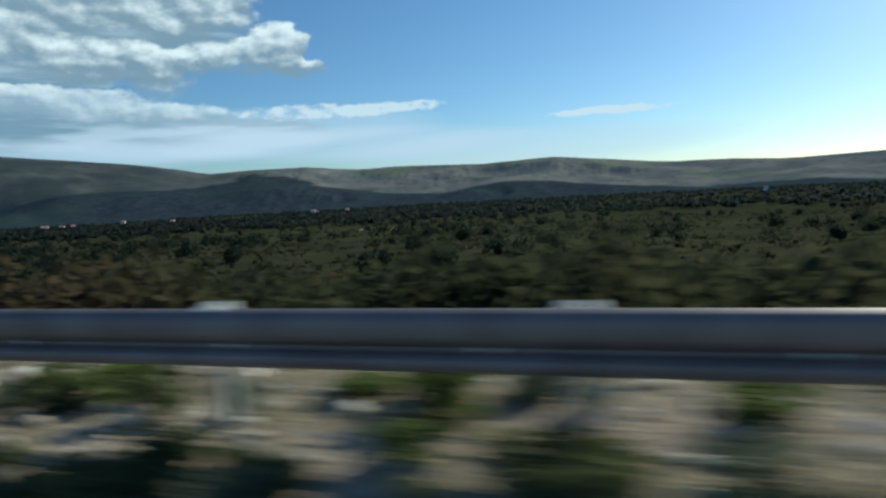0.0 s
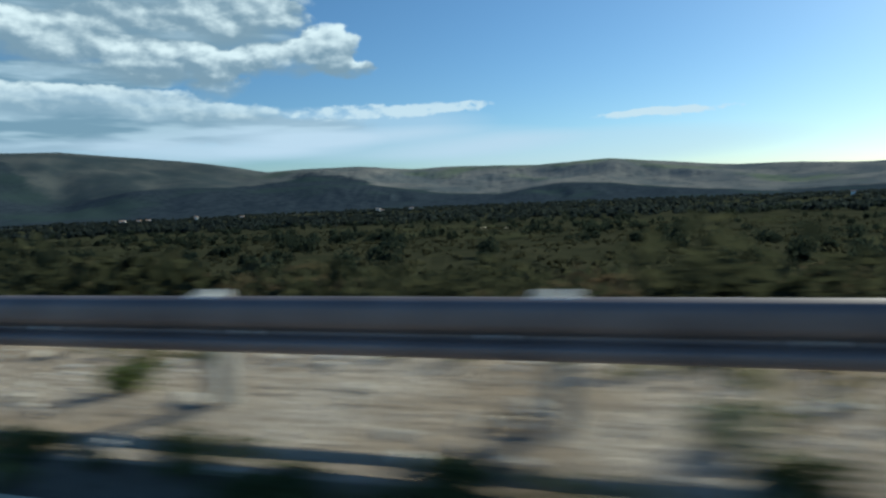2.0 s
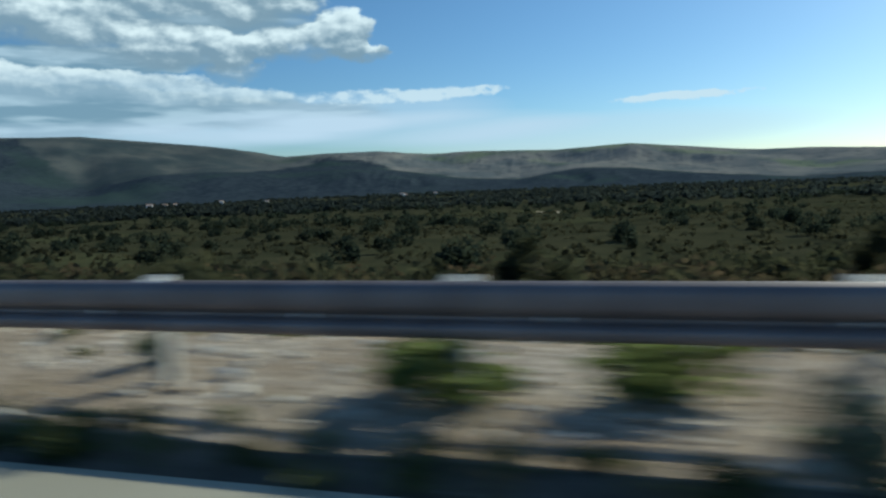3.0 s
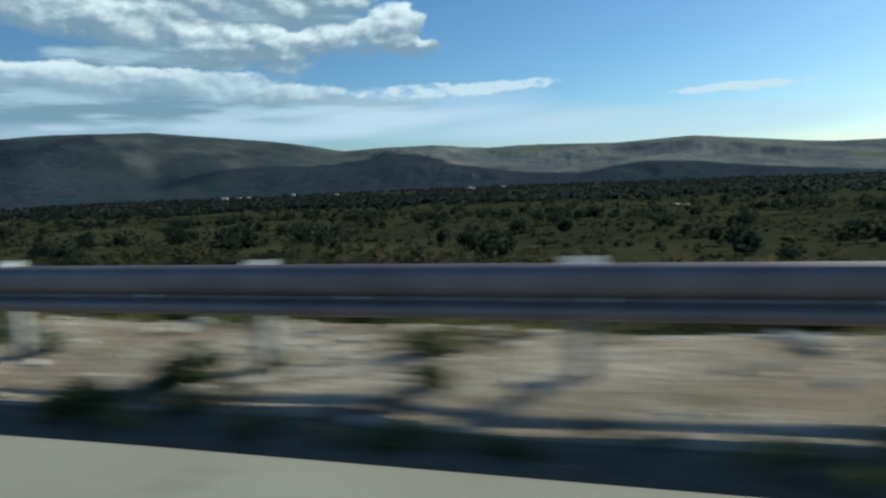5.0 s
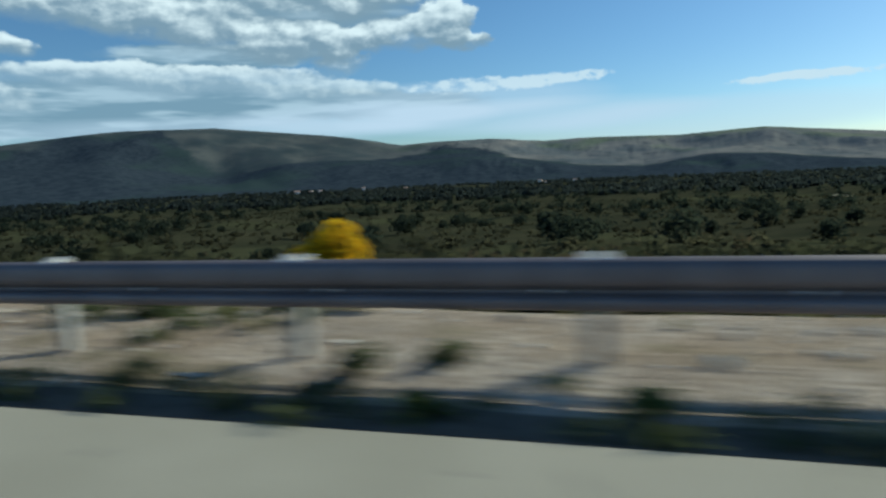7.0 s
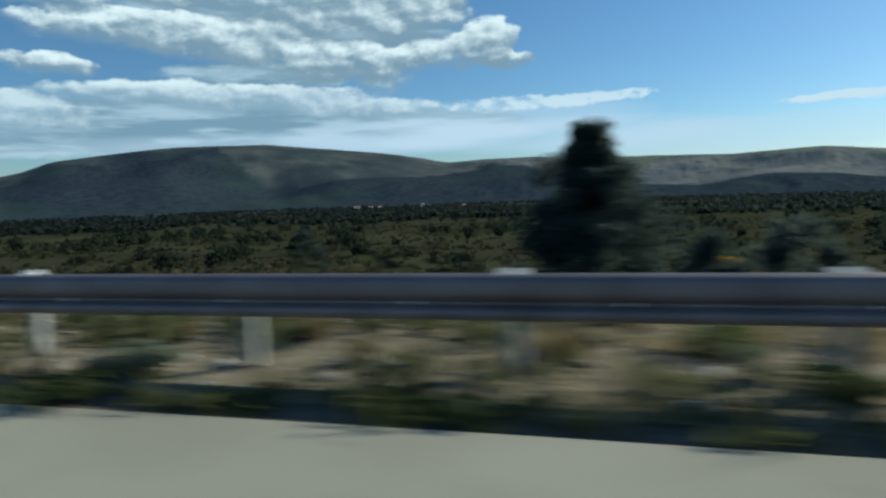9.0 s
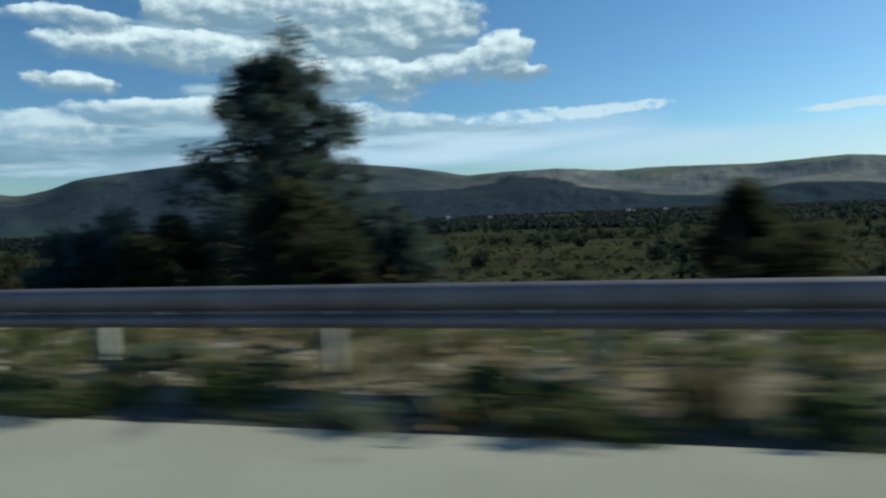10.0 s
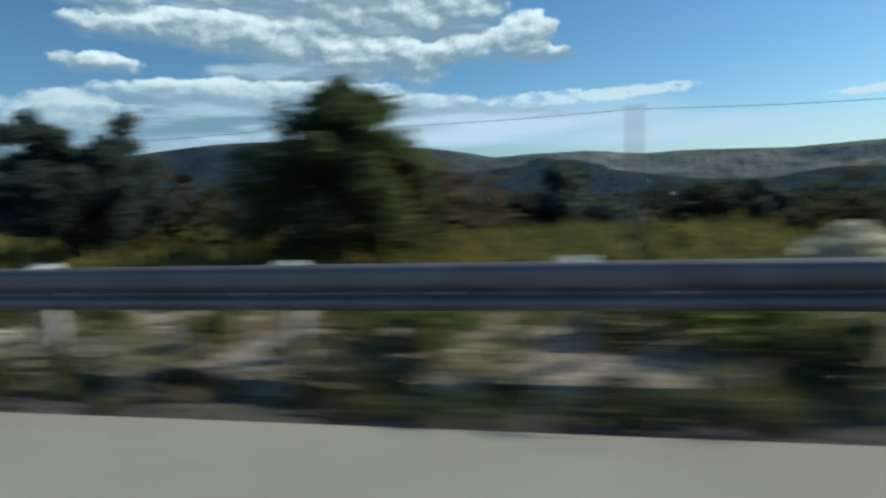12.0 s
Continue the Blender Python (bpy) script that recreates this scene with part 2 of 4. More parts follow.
BARK = material("bark", two_tone((0.07, 0.055, 0.04), (0.14, 0.11, 0.085), 9), 0.95, bump=(30, 0.6, 0.02))
WOOD_GREY = material("weathered_wood", two_tone((0.17, 0.15, 0.13), (0.28, 0.255, 0.225), 7), 0.9)
PLASTER = material("plaster", two_tone((0.80, 0.79, 0.75), (0.86, 0.85, 0.82), 0.6), 0.9)
ROOF_TILE = material("roof_tile", two_tone((0.46, 0.30, 0.22), (0.58, 0.42, 0.33), 1.5), 0.9)
GLASS_DARK = material("window_dark", two_tone((0.03, 0.035, 0.04), (0.05, 0.05, 0.055), 2), 0.2, spec=0.5)
WIRE = material("wire", two_tone((0.05, 0.05, 0.05), (0.08, 0.08, 0.08), 2), 0.6)

SCRUB_LEAF = leaf_material("scrub_leaf", (0.046, 0.053, 0.030), (0.084, 0.087, 0.049), (0.108, 0.084, 0.052), 0.45, even=0.75)
FIELD_LEAF = leaf_material("field_leaf", (0.060, 0.064, 0.039), (0.092, 0.093, 0.055), None, 0.45, 0.04, even=0.9)
WOOD_LEAF = leaf_material("wood_leaf", (0.030, 0.043, 0.034), (0.054, 0.068, 0.046), None, 0.38, 0.03, even=0.85)
PINE_LEAF = leaf_material("pine_leaf", (0.058, 0.078, 0.070), (0.118, 0.142, 0.118), None, 0.55, 0.5)
OLIVE_LEAF = leaf_material("bush_leaf", (0.085, 0.108, 0.046), (0.165, 0.185, 0.085), None, 0.58, 0.8)
GREEN_LEAF = leaf_material("herb_leaf", (0.115, 0.150, 0.048), (0.235, 0.275, 0.100), None, 0.6, 0.9)
GREY_LEAF = leaf_material("sage_leaf", (0.14, 0.165, 0.110), (0.25, 0.275, 0.19), None, 0.55, 0.9)
DRY_LEAF = leaf_material("dry_grass", (0.19, 0.145, 0.07), (0.34, 0.265, 0.14), None, 0.4, 0.9)
BROOM_FLOWER = leaf_material("broom_flower", (0.56, 0.35, 0.013), (0.88, 0.59, 0.022), None, 0.42, 1.2)
BROOM_LEAF = leaf_material("broom_leaf", (0.075, 0.095, 0.022), (0.17, 0.185, 0.042), None, 0.35, 1.2)
# leaves of the distant woods, with blue haze mixed into their colour
HAZY_FAR_LEAF = leaf_material("hazy_far_leaf", (0.034, 0.046, 0.046), (0.056, 0.069, 0.062), None, 0.45, 0.006, even=0.9)
TUFT_LEAF = leaf_material("weed_leaf", (0.09, 0.105, 0.042), (0.20, 0.19, 0.085), (0.30, 0.235, 0.13), 0.5, 0.8)
MEADOW_LEAF = leaf_material("meadow_leaf", (0.16, 0.16, 0.05), (0.36, 0.29, 0.09), (0.13, 0.15, 0.05), 0.45, 0.25)
PALE_BLOOM = leaf_material("pale_bloom", (0.54, 0.52, 0.38), (0.78, 0.76, 0.62), None, 0.55, 1.2)

# ---- mesh helpers ----
rng = np.random.default_rng(7)


def mesh_of(name, verts, faces, mat, smooth=False):
    me = bpy.data.meshes.new(name)
    me.from_pydata(np.asarray(verts).tolist(), [], np.asarray(faces).tolist() if isinstance(faces, np.ndarray) else faces)
    me.materials.append(mat)
    if smooth:
        me.polygons.foreach_set("use_smooth", [True] * len(me.polygons))
    me.update()
    return me


def part_of(name, me, parent, label="", m=None):
    ob = new(name, me)
    ob.parent = parent
    if m is not None:
        ob.matrix_basis = m
    return tagged(ob, label)


def finish(bm, name, mat, smooth=False):
    me = bpy.data.meshes.new(name)
    bm.to_mesh(me)
    bm.free()
    me.materials.append(mat)
    if smooth:
        me.polygons.foreach_set("use_smooth", [True] * len(me.polygons))
    return me


def box(bm, sx, sy, sz, m):
    r = bmesh.ops.create_cube(bm, size=1.0, matrix=m @ Matrix.Diagonal((sx, sy, sz, 1)))
    return r["verts"]


def tube(bm, a, b, ra, rb, sides=6):
    a, b = Vector(a), Vector(b)
    m = Matrix.Translation((a + b) / 2) @ (b - a).to_track_quat("Z", "Y").to_matrix().to_4x4()
    bmesh.ops.create_cone(bm, cap_ends=True, segments=sides, radius1=ra, radius2=rb, depth=(b - a).length, matrix=m)


def leaves(centres, radii, count, size, r=rng, shell=0.55, flat=1.0, tall=1.0):
    """Quads in random directions, thrown through ellipsoids, more of them near the outside."""
    c, q = np.repeat(np.asarray(centres, float), count, 0), np.repeat(np.asarray(radii, float), count, 0)
    n = len(c)
    d = r.normal(size=(n, 3))
    d /= np.linalg.norm(d, axis=1)[:, None]
    p = c + d * q * (shell + (1 - shell) * r.random((n, 1)))
    a = r.normal(size=(n, 3))
    a /= np.linalg.norm(a, axis=1)[:, None]
    a[:, 2] *= tall
    b = np.cross(a, r.normal(size=(n, 3)))
    b /= np.linalg.norm(b, axis=1)[:, None] + 1e-9
    s = np.asarray(size, float)
    s = (np.repeat(s, count) if s.ndim else np.full(n, float(s)))[:, None] * (0.6 + 0.8 * r.random((n, 1)))
    a, b = a * s, b * s * 0.55 * flat
    v = np.stack([p - a, p - b * 0.9, p + a, p + b], 1).reshape(-1, 3)
    return v, np.arange(4 * n).reshape(-1, 4)


# ---- terrain ----
STEP = [(-1.2, -0.03), (0.0, 0.0), (1.1, 0.0), (3.0, -0.5), (8.0, -1.9), (15.0, -3.3), (30.0, -5.3), (60.0, -8.6), (100.0, -11.5),
        (190.0, -16.3), (390.0, -22.5), (1000.0, -31.0), (1500.0, -37.0), (2200.0, -42.0), (6000.0, -42.0)]
# ridge lines: turn to the left of +y, height in metres
RIDGE = [(-60, 120), (-35, 110), (-20.9, 89), (-14.8, 78), (-10.3, 101), (-5.5, 106), (-0.6, 150), (4.0, 187), (6.4, 182), (10.3, 170), (13.7, 178),
         (18.8, 187), (21.7, 178), (26.6, 211), (31.2, 209), (34.8, 196), (39.9, 264), (44.9, 306), (50.7, 349), (57.6, 336),
         (61.0, 312), (66.9, 250), (68.7, 194), (70.8, 156), (73.1, 182), (80, 150), (110, 120)]
FOOTHILL = [(-60, -30), (-21.7, -62), (-17.5, -34), (-9.4, -50), (-4.5, -30), (0.5, -6), (3.5, 16), (7.6, 24), (10.2, 10), (13.4, -16), (18.0, -2),
            (22.2, 30), (27.2, 66), (30.2, 72), (35.3, 64), (40.5, 74), (45.5, 66), (50.5, 8), (54.2, 33), (59.5, 83), (66.7, 70), (71.0, 43), (110, 0)]
# where the open heath begins above the woods: turn to the left of +y, metres from the hub
HEATH_FROM = [(-60, 3050), (24, 3080), (27, 3500), (31, 3700), (35, 3450), (38, 3150), (50, 3150), (53, 3500), (55, 4100), (61, 4150), (64, 3700), (110, 3600)]
HUB = at(130, 0)


def follow(rows, x):
    xs, ys = zip(*rows)
    return np.interp(x, xs, ys)


def smooth(x, a, b):
    q = np.clip((x - a) / (b - a), 0, 1)
    return q * q * (3 - 2 * q)


def wobble(x, y, scale, octaves=3):
    return noise.fractal(Vector((x * scale, y * scale, 3.3)), 0.9, 2.1, octaves)


def ground_height(s, o):
    """Height of the land, and how far it is verge (0..1) and upland (0..1)."""
    p = at(s, o)
    lip = 1.1 + 0.9 * smooth(s, 120, 215) + 0.35 * wobble(s, 0, 0.13)
    verge = float(smooth(o, -1.6, -1.1) * (1 - smooth(o, lip + 0.3, lip + 2.2)))
    if o < -1.0:
        z = -0.06 - 0.02 * max(0, -o - 12)
        z = max(z, -30.0)
    else:
        near = o if o < 0 else max(0.0, o - (lip - 1.1) * (1 - smooth(o, 3, 30)))
        z = float(follow(STEP, near))
    if -1.0 < o < 4:
        z += 0.05 * wobble(p.x, p.y, 0.8) * smooth(o, -1.0, -0.4) + 0.03 * wobble(p.x, p.y, 3.0)
        step = -0.50 + 0.03 * wobble(s, 9, 0.35)
        z += float(smooth(o, step - 0.03, step + 0.02)) * 0.032 * (1 - 0.6 * float(smooth(s, 165, 205)))
    dx, dy = p.x - HUB.x, p.y - HUB.y
    r, turn = math.hypot(dx, dy), math.degrees(math.atan2(-dx, dy))
    if o > 6:
        z += wobble(p.x, p.y, 0.02) * min(2.5, o * 0.02)
    z += float(smooth(s, 268, 275) * smooth(o, 1.0, 4.5) * (1 - smooth(o, 9, 20))) * (-0.12 + max(0.0, -float(follow(STEP, o))))
    up = bare = karst_haze = 0.0
    if r > 1300 and o > 0:
        hill, top = float(follow(FOOTHILL, turn)), float(follow(RIDGE, turn))
        side = float(smooth(abs(turn - 20), 120, 90))
        rough = wobble(p.x, p.y, 0.0022, 5)
        a, b = float(smooth(r, 2050, 3000)), float(smooth(r, 3050, 4450))
        z = z * (1 - a) + (hill + 12 * rough * (1 - abs(2 * a - 1)) * 2) * a if r < 3000 else hill + (top - hill) * b + 75 * rough * b * (1 - b) * 4 * 0.5
        gully = abs(noise.noise(Vector((turn * 0.30 + 1.2 * rough, r * 0.0005, 7.7))))
        z += (30 - 80 * gully) * 5 * b * (1 - b) ** 1.6 * min(1.0, max(0.0, top - hill - 185) / 110) + (8 - 22 * gully) * a * (1 - a) * 4
        z = z if side > 0.99 else z * side - 42 * (1 - side)
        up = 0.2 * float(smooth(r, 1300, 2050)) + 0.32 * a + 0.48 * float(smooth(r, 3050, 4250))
        # open ground above the woods, and its painted haze, stronger to the right
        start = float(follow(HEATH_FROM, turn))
        bare, karst_haze = float(smooth(r, start - 350, start + 450)), 1 - float(smooth(turn, 22, 44))
    return z, verge, up, bare, karst_haze


def build_ground():
    fine = np.arange(-24, 310, 0.8)
    far_turn = [radians(d) * BEND for d in (*range(-150, -60, 10), *range(-60, -3, 1))]
    wide = [radians(d) * BEND for d in (*np.arange(30.5, 120, 0.75), *range(120, 206, 10))]
    ss = [*far_turn, *fine, *wide]
    oo = [-600, -300, -100, -40, -20, -14, -9.5, -5, -1.6, *np.arange(-1.1, -0.62, 0.12), *np.arange(-0.60, -0.40, 0.02), *np.arange(-0.36, 3.2, 0.13), 3.5, 4, 4.6, 5.4, 6.5, 8, 10, 12, 15, 18, 22, 27, 33, 40, 50,
          60, 75, 90, 110, 135, 160, 190, 230, 280, 340, 400, 480, 580, 700, 850, 1000, 1200, 1400, 1600, *range(1800, 4700, 70), 4800, 5300]
    verts, verge, upland, weedy, bare, karst_haze, dirt_shade = [], [], [], [], [], [], []
    for s in ss:
        for o in oo:
            z, g, u, b, c = ground_height(s, float(o))
            verts.append(at(s, float(o), z)[:])
            verge.append(g)
            upland.append(u)
            bare.append(b)
            # soil strip with painted shade, full next to the asphalt, fading towards the rail
            dirt_shade.append(float(1 - smooth(float(o), -0.80, -0.56)))
            karst_haze.append(c)
            weedy.append(0.6 * float(1 - smooth(s, 12, 30)) + float(smooth(s, 150, 205) * (1 - 0.8 * smooth(s, 264, 272))))
    n, m = len(ss), len(oo)
    i, j = np.meshgrid(np.arange(n - 1), np.arange(m - 1), indexing="ij")
    a = (i * m + j).ravel()
    faces = np.stack([a, a + 1, a + m + 1, a + m], 1)
    last = (n - 1) * m
    seam = np.array([[last + q, last + q + 1, q + 1, q] for q in range(m - 1)])
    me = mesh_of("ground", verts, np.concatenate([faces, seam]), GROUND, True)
    for key, values in (("verge", verge), ("upland", upland), ("weedy", weedy), ("bare", bare), ("dirt_shade", dirt_shade), ("karst_haze", karst_haze)):
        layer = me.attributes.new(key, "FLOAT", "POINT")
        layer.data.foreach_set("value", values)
    tagged(new("ground", me), "pale stony verge, scrub valley and wooded hills", "ground", kind="structure")


build_ground()


# edge of the asphalt: s, metres outwards from the rail
ROAD_EDGE = [(0, -1.075), (95, -1.08), (129, -1.15), (145, -1.06), (198, -1.03), (225, -1.02), (240, -1.06), (254, -1.04), (268, -1.09), (278, -1.12), (330, -1.1)]


def build_road():
    ss = np.arange(-40, 330, 2.0)
    verts, faces = [], []
    for i, s in enumerate(ss):
        jig = 0.03 * wobble(s, 5, 0.6) + float(follow(ROAD_EDGE, s))
        verts += [at(s, jig, 0.0)[:], at(s, -10.2, 0.02)[:], at(s, -10.2, -0.2)[:], at(s, jig + 0.03, -0.12)[:]]
        if i:
            a, b = 4 * i - 4, 4 * i
            faces += [[a + q, b + q, b + (q + 1) % 4, a + (q + 1) % 4] for q in range(4)]
    tagged(new("road", mesh_of("road", verts, faces, ASPHALT)), "pale sun-bleached asphalt road", "road", kind="structure")


build_road()

# ---- guard rail ----
RAIL_TOP = 0.70
# W profile: outwards (towards the road is negative) and height below the top edge
BEAM = 0.98
WAVE = [(o, h * BEAM) for o, h in [(0.0, 0.0), (-0.014, -0.003), (-0.048, -0.016), (-0.076, -0.036), (-0.083, -0.060), (-0.083, -0.128), (-0.074, -0.152), (-0.028, -0.186),
        (-0.004, -0.198), (-0.004, -0.216), (-0.030, -0.226), (-0.072, -0.243), (-0.078, -0.258), (-0.076, -0.300), (-0.040, -0.322), (-0.006, -0.330)]]


def beam_mesh():
    """One length of W beam, 4.06 m, bent like the road, with its middle at the origin."""
    ss = np.linspace(-2.03, 2.03, 7)
    verts, faces = [], []
    w = len(WAVE)
    for i, s in enumerate(ss):
        p = at(s, 0)
        for back in (0.0, 0.006):
            for o, h in WAVE:
                verts.append((p.x, p.y + o + back - 0.02, h))
        if i:
            a, b = 2 * w * (i - 1), 2 * w * i
            for q in range(w - 1):
                faces.append([a + q, a + q + 1, b + q + 1, b + q])
                faces.append([a + w + q, b + w + q, b + w + q + 1, a + w + q + 1])
            faces.append([a, b, b + w, a + w])
            faces.append([a + w - 1, a + 2 * w - 1, b + 2 * w - 1, b + w - 1])
    return mesh_of("beam", verts, faces, STEEL, True)


def post_mesh():
    bm = bmesh.new()
    m = Matrix.Translation((0, 0, -0.60))
    box(bm, 0.10, 0.008, 1.16, m @ Matrix.Translation((0, 0.07, 0)))
    box(bm, 0.008, 0.06, 1.16, m @ Matrix.Translation((-0.046, 0.036, 0)))
    box(bm, 0.008, 0.06, 1.16, m @ Matrix.Translation((0.046, 0.036, 0)))
    return finish(bm, "post", POST_STEEL)


def cap_mesh():
    """Wedge-shaped cap that leans back over the beam's top edge."""
    bm = bmesh.new()
    vs = box(bm, 0.12, 0.13, 0.05, Matrix.Translation((0, 0.005, 0.025)))
    for v in vs:
        if v.co.z > 0.025:
            v.co.x *= 0.82
            if v.co.y < 0:
                v.co.z -= 0.034
                v.co.y += 0.01
    bmesh.ops.bevel(bm, geom=bm.edges[:], offset=0.006, segments=1, affect="EDGES")
    return finish(bm, "cap", CAP_WHITE)


def bolt_mesh():
    bm = bmesh.new()
    bmesh.ops.create_cone(bm, cap_ends=True, segments=10, radius1=0.023, radius2=0.016, depth=0.018, matrix=Matrix.Rotation(radians(90), 4, "X"))
    return finish(bm, "bolt", BOLT_ZINC, True)


def build_rail():
    rail = tagged(new("guard_rail"), "dull galvanised W-beam guard rail on steel posts", "guard rail")
    rail.empty_display_size = 0.3
    beam, post, cap, bolt = beam_mesh(), post_mesh(), cap_mesh(), bolt_mesh()
    r = random.Random(4)
    bare = {230, 232, 234, 236, 238, 212, 268}
    for i in range(-6, 78):
        s = 4.0 * i
        tilt = Matrix.Rotation(s / BEND, 4, "Z")
        part_of("beam", beam, rail, "", Matrix.Translation(at(s, 0.004 * (i % 2), RAIL_TOP)) @ tilt)
    for i in range(-12, 156):
        s = 2.0 * i
        tilt = Matrix.Rotation(s / BEND, 4, "Z")
        low = s in bare
        p = part_of("post", post, rail, "", Matrix.Translation(at(s, 0, RAIL_TOP)) @ tilt)
        c = part_of("cap", cap, p, "pale wedge-shaped post cap", Matrix.Translation((r.uniform(-0.01, 0.01), 0, -0.07 if low else r.uniform(-0.026, -0.016))))
    for i in range(-8, 210):
        s = 1.45 * i + 0.45
        tilt = Matrix.Rotation(s / BEND, 4, "Z")
        part_of("bolt", bolt, rail, "", Matrix.Translation(at(s, -0.032, RAIL_TOP - 0.203)) @ tilt)


build_rail()

# ---- valley scrub and woods ----


def scatter(count, s_range, o_range, r, bias=1.0):
    s = r.uniform(*s_range, count)
    o = o_range[0] + (o_range[1] - o_range[0]) * r.random(count) ** bias
    return s, o


def build_scrub(name, label, count, s_range, o_range, height, per, size, mat, seed, bias=1.0, keep=None, squat=0.55):
    r = np.random.default_rng(seed)
    ss, oo = scatter(count, s_range, o_range, r, bias)
    cs, rs, sz = [], [], []
    for s, o in zip(ss, oo):
        if keep and not keep(s, o):
            continue
        z = ground_height(s, o)[0]
        h = r.uniform(*height)
        w = h * r.uniform(0.45, 0.8)
        for lobe in range(3):
            k = 1.0 if lobe == 0 else r.uniform(0.5, 0.75)
            dx, dy = (0, 0) if lobe == 0 else r.normal(size=2) * w * 0.55
            cs.append((at(s, o, z + h * (0.45 if lobe == 0 else r.uniform(0.25, 0.6))) + Vector((dx, dy, 0)))[:])
            rs.append((w * k, w * k, h * squat * k))
            sz.append(size * h)
    v, f = leaves(cs, rs, per, sz, r)
    return tagged(new(name, mesh_of(name, v, f, mat)), label, "scrub", kind="stuff")


def gap(scale, level):
    return lambda s, o: wobble(*at(s, o)[:2], scale) > level


build_scrub("scrub", "low brown-green scrub on the slope behind the rail", 1150, (-40, 330), (5.5, 20), (0.8, 2.0), 75, 0.075, SCRUB_LEAF, 11, 1.0, gap(0.05, -0.7))
build_scrub("slope_scrub", "brown-green scrub further down the slope", 2300, (-50, 345), (19, 50), (0.9, 2.6), 36, 0.12, SCRUB_LEAF, 15, 1.0, gap(0.05, -0.7))
build_scrub("brown_thicket", "brown-green thicket just below the stony verge", 820, (-45, 62), (6.5, 26), (1.3, 2.6), 60, 0.08, SCRUB_LEAF, 19, 1.0)
build_scrub("scrub_field", "low olive scrub with grassy gaps in the valley", 9500, (-160, 520), (40, 420), (0.5, 1.7), 16, 0.22, FIELD_LEAF, 12, 1.15, gap(0.02, -0.35), 0.42)
build_scrub("round_trees", "scattered dark round trees in the valley", 430, (-160, 520), (62, 330), (2.6, 5.0), 150, 0.085, WOOD_LEAF, 13, 1.15, gap(0.025, -0.15), 0.55)
build_scrub("valley_trees", "dark trees standing closer together down the valley", 1700, (-220, 600), (240, 760), (2.6, 5.2), 34, 0.15, WOOD_LEAF, 16, 1.1, gap(0.012, -0.05), 0.55)
build_scrub("far_woods", "distant dark woods of the valley floor", 9000, (-300, 760), (520, 1900), (3.5, 6.5), 12, 0.32, HAZY_FAR_LEAF, 14, 1.15, gap(0.004, -0.25), 0.5)

# ---- stones of the verge ----


def build_stones(count):
    r = np.random.default_rng(21)
    bm = bmesh.new()
    bmesh.ops.create_icosphere(bm, subdivisions=1, radius=1.0)
    base = np.array([v.co[:] for v in bm.verts])
    tri = np.array([[v.index for v in f.verts] for f in bm.faces])
    bm.free()
    verts, faces = [], []
    for i in range(count):
        s = r.uniform(-14, 300)
        if s > 160 and r.random() < 0.55:
            continue
        o = r.uniform(-0.98, 2.3 if s > 165 else 1.5)
        if o < -0.62 and r.random() < 0.85:
            continue
        z = ground_height(s, o)[0]
        q = 0.012 + 0.042 * r.random() ** 2.2 + (0.04 if r.random() < 0.008 and o > 0 and s < 165 else 0)
        shape = base * (1 + 0.25 * r.normal(size=(len(base), 1))) * (q * r.uniform(0.7, 1.5, 3)) * (1, 1, 0.65)
        a = r.uniform(0, 6.28)
        shape = shape @ np.array([[math.cos(a), math.sin(a), 0], [-math.sin(a), math.cos(a), 0], [0, 0, 1]])
        faces.append(tri + 12 * len(verts))
        verts.append(shape + np.array(at(s, o, z + q * 0.25)))
    tagged(new("stones", mesh_of("stones", np.concatenate(verts), np.concatenate(faces), STONE)), "loose pale limestone rubble on the verge", "stones", kind="stuff")


build_stones(19000)

# ---- plants of the verge ----
PLANTS = {
    "low_bush": ("low dark olive-green bush on stony ground", OLIVE_LEAF, 8, 74, 0.060),
    "green_herb": ("leafy bright green roadside herb", GREEN_LEAF, 8, 66, 0.070),
    "sage_bush": ("grey-green sage bush on the verge", GREY_LEAF, 8, 70, 0.055),
}
made_plants = {}


def bush_mesh(r, lobes, per, size, mat):
    """Crown of a bush, one metre wide and high, in uneven lobes that reach the ground."""
    cs, rs = [(0, 0, 0.42)], [(0.36, 0.36, 0.42)]
    for i in range(lobes):
        a, d = r.uniform(0, 6.28), r.uniform(0.16, 0.34)
        q = r.uniform(0.14, 0.26)
        cs.append((math.cos(a) * d, math.sin(a) * d, r.uniform(0.12, 0.78 - d * 0.5)))
        rs.append((q, q, q * r.uniform(0.8, 1.3)))
    v, f = leaves(cs, rs, per, size, r, 0.45, 1.0, 1.3)
    v[:, 2] = np.abs(v[:, 2])
    return mesh_of("foliage", v, f, mat)


def stem_mesh(r, count=7, height=0.6, spread=0.3, thick=0.012, mat=BARK):
    bm = bmesh.new()
    for i in range(count):
        a, d = r.uniform(0, 6.28), r.uniform(0.2, 1.0) * spread
        mid = (math.cos(a) * d * 0.4, math.sin(a) * d * 0.4, height * 0.45)
        tube(bm, (0, 0, -0.05), mid, thick, thick * 0.7, 5)
        tube(bm, mid, (math.cos(a) * d, math.sin(a) * d, height * r.uniform(0.7, 1.0)), thick * 0.7, thick * 0.3, 5)
    return finish(bm, "branchwork", mat)


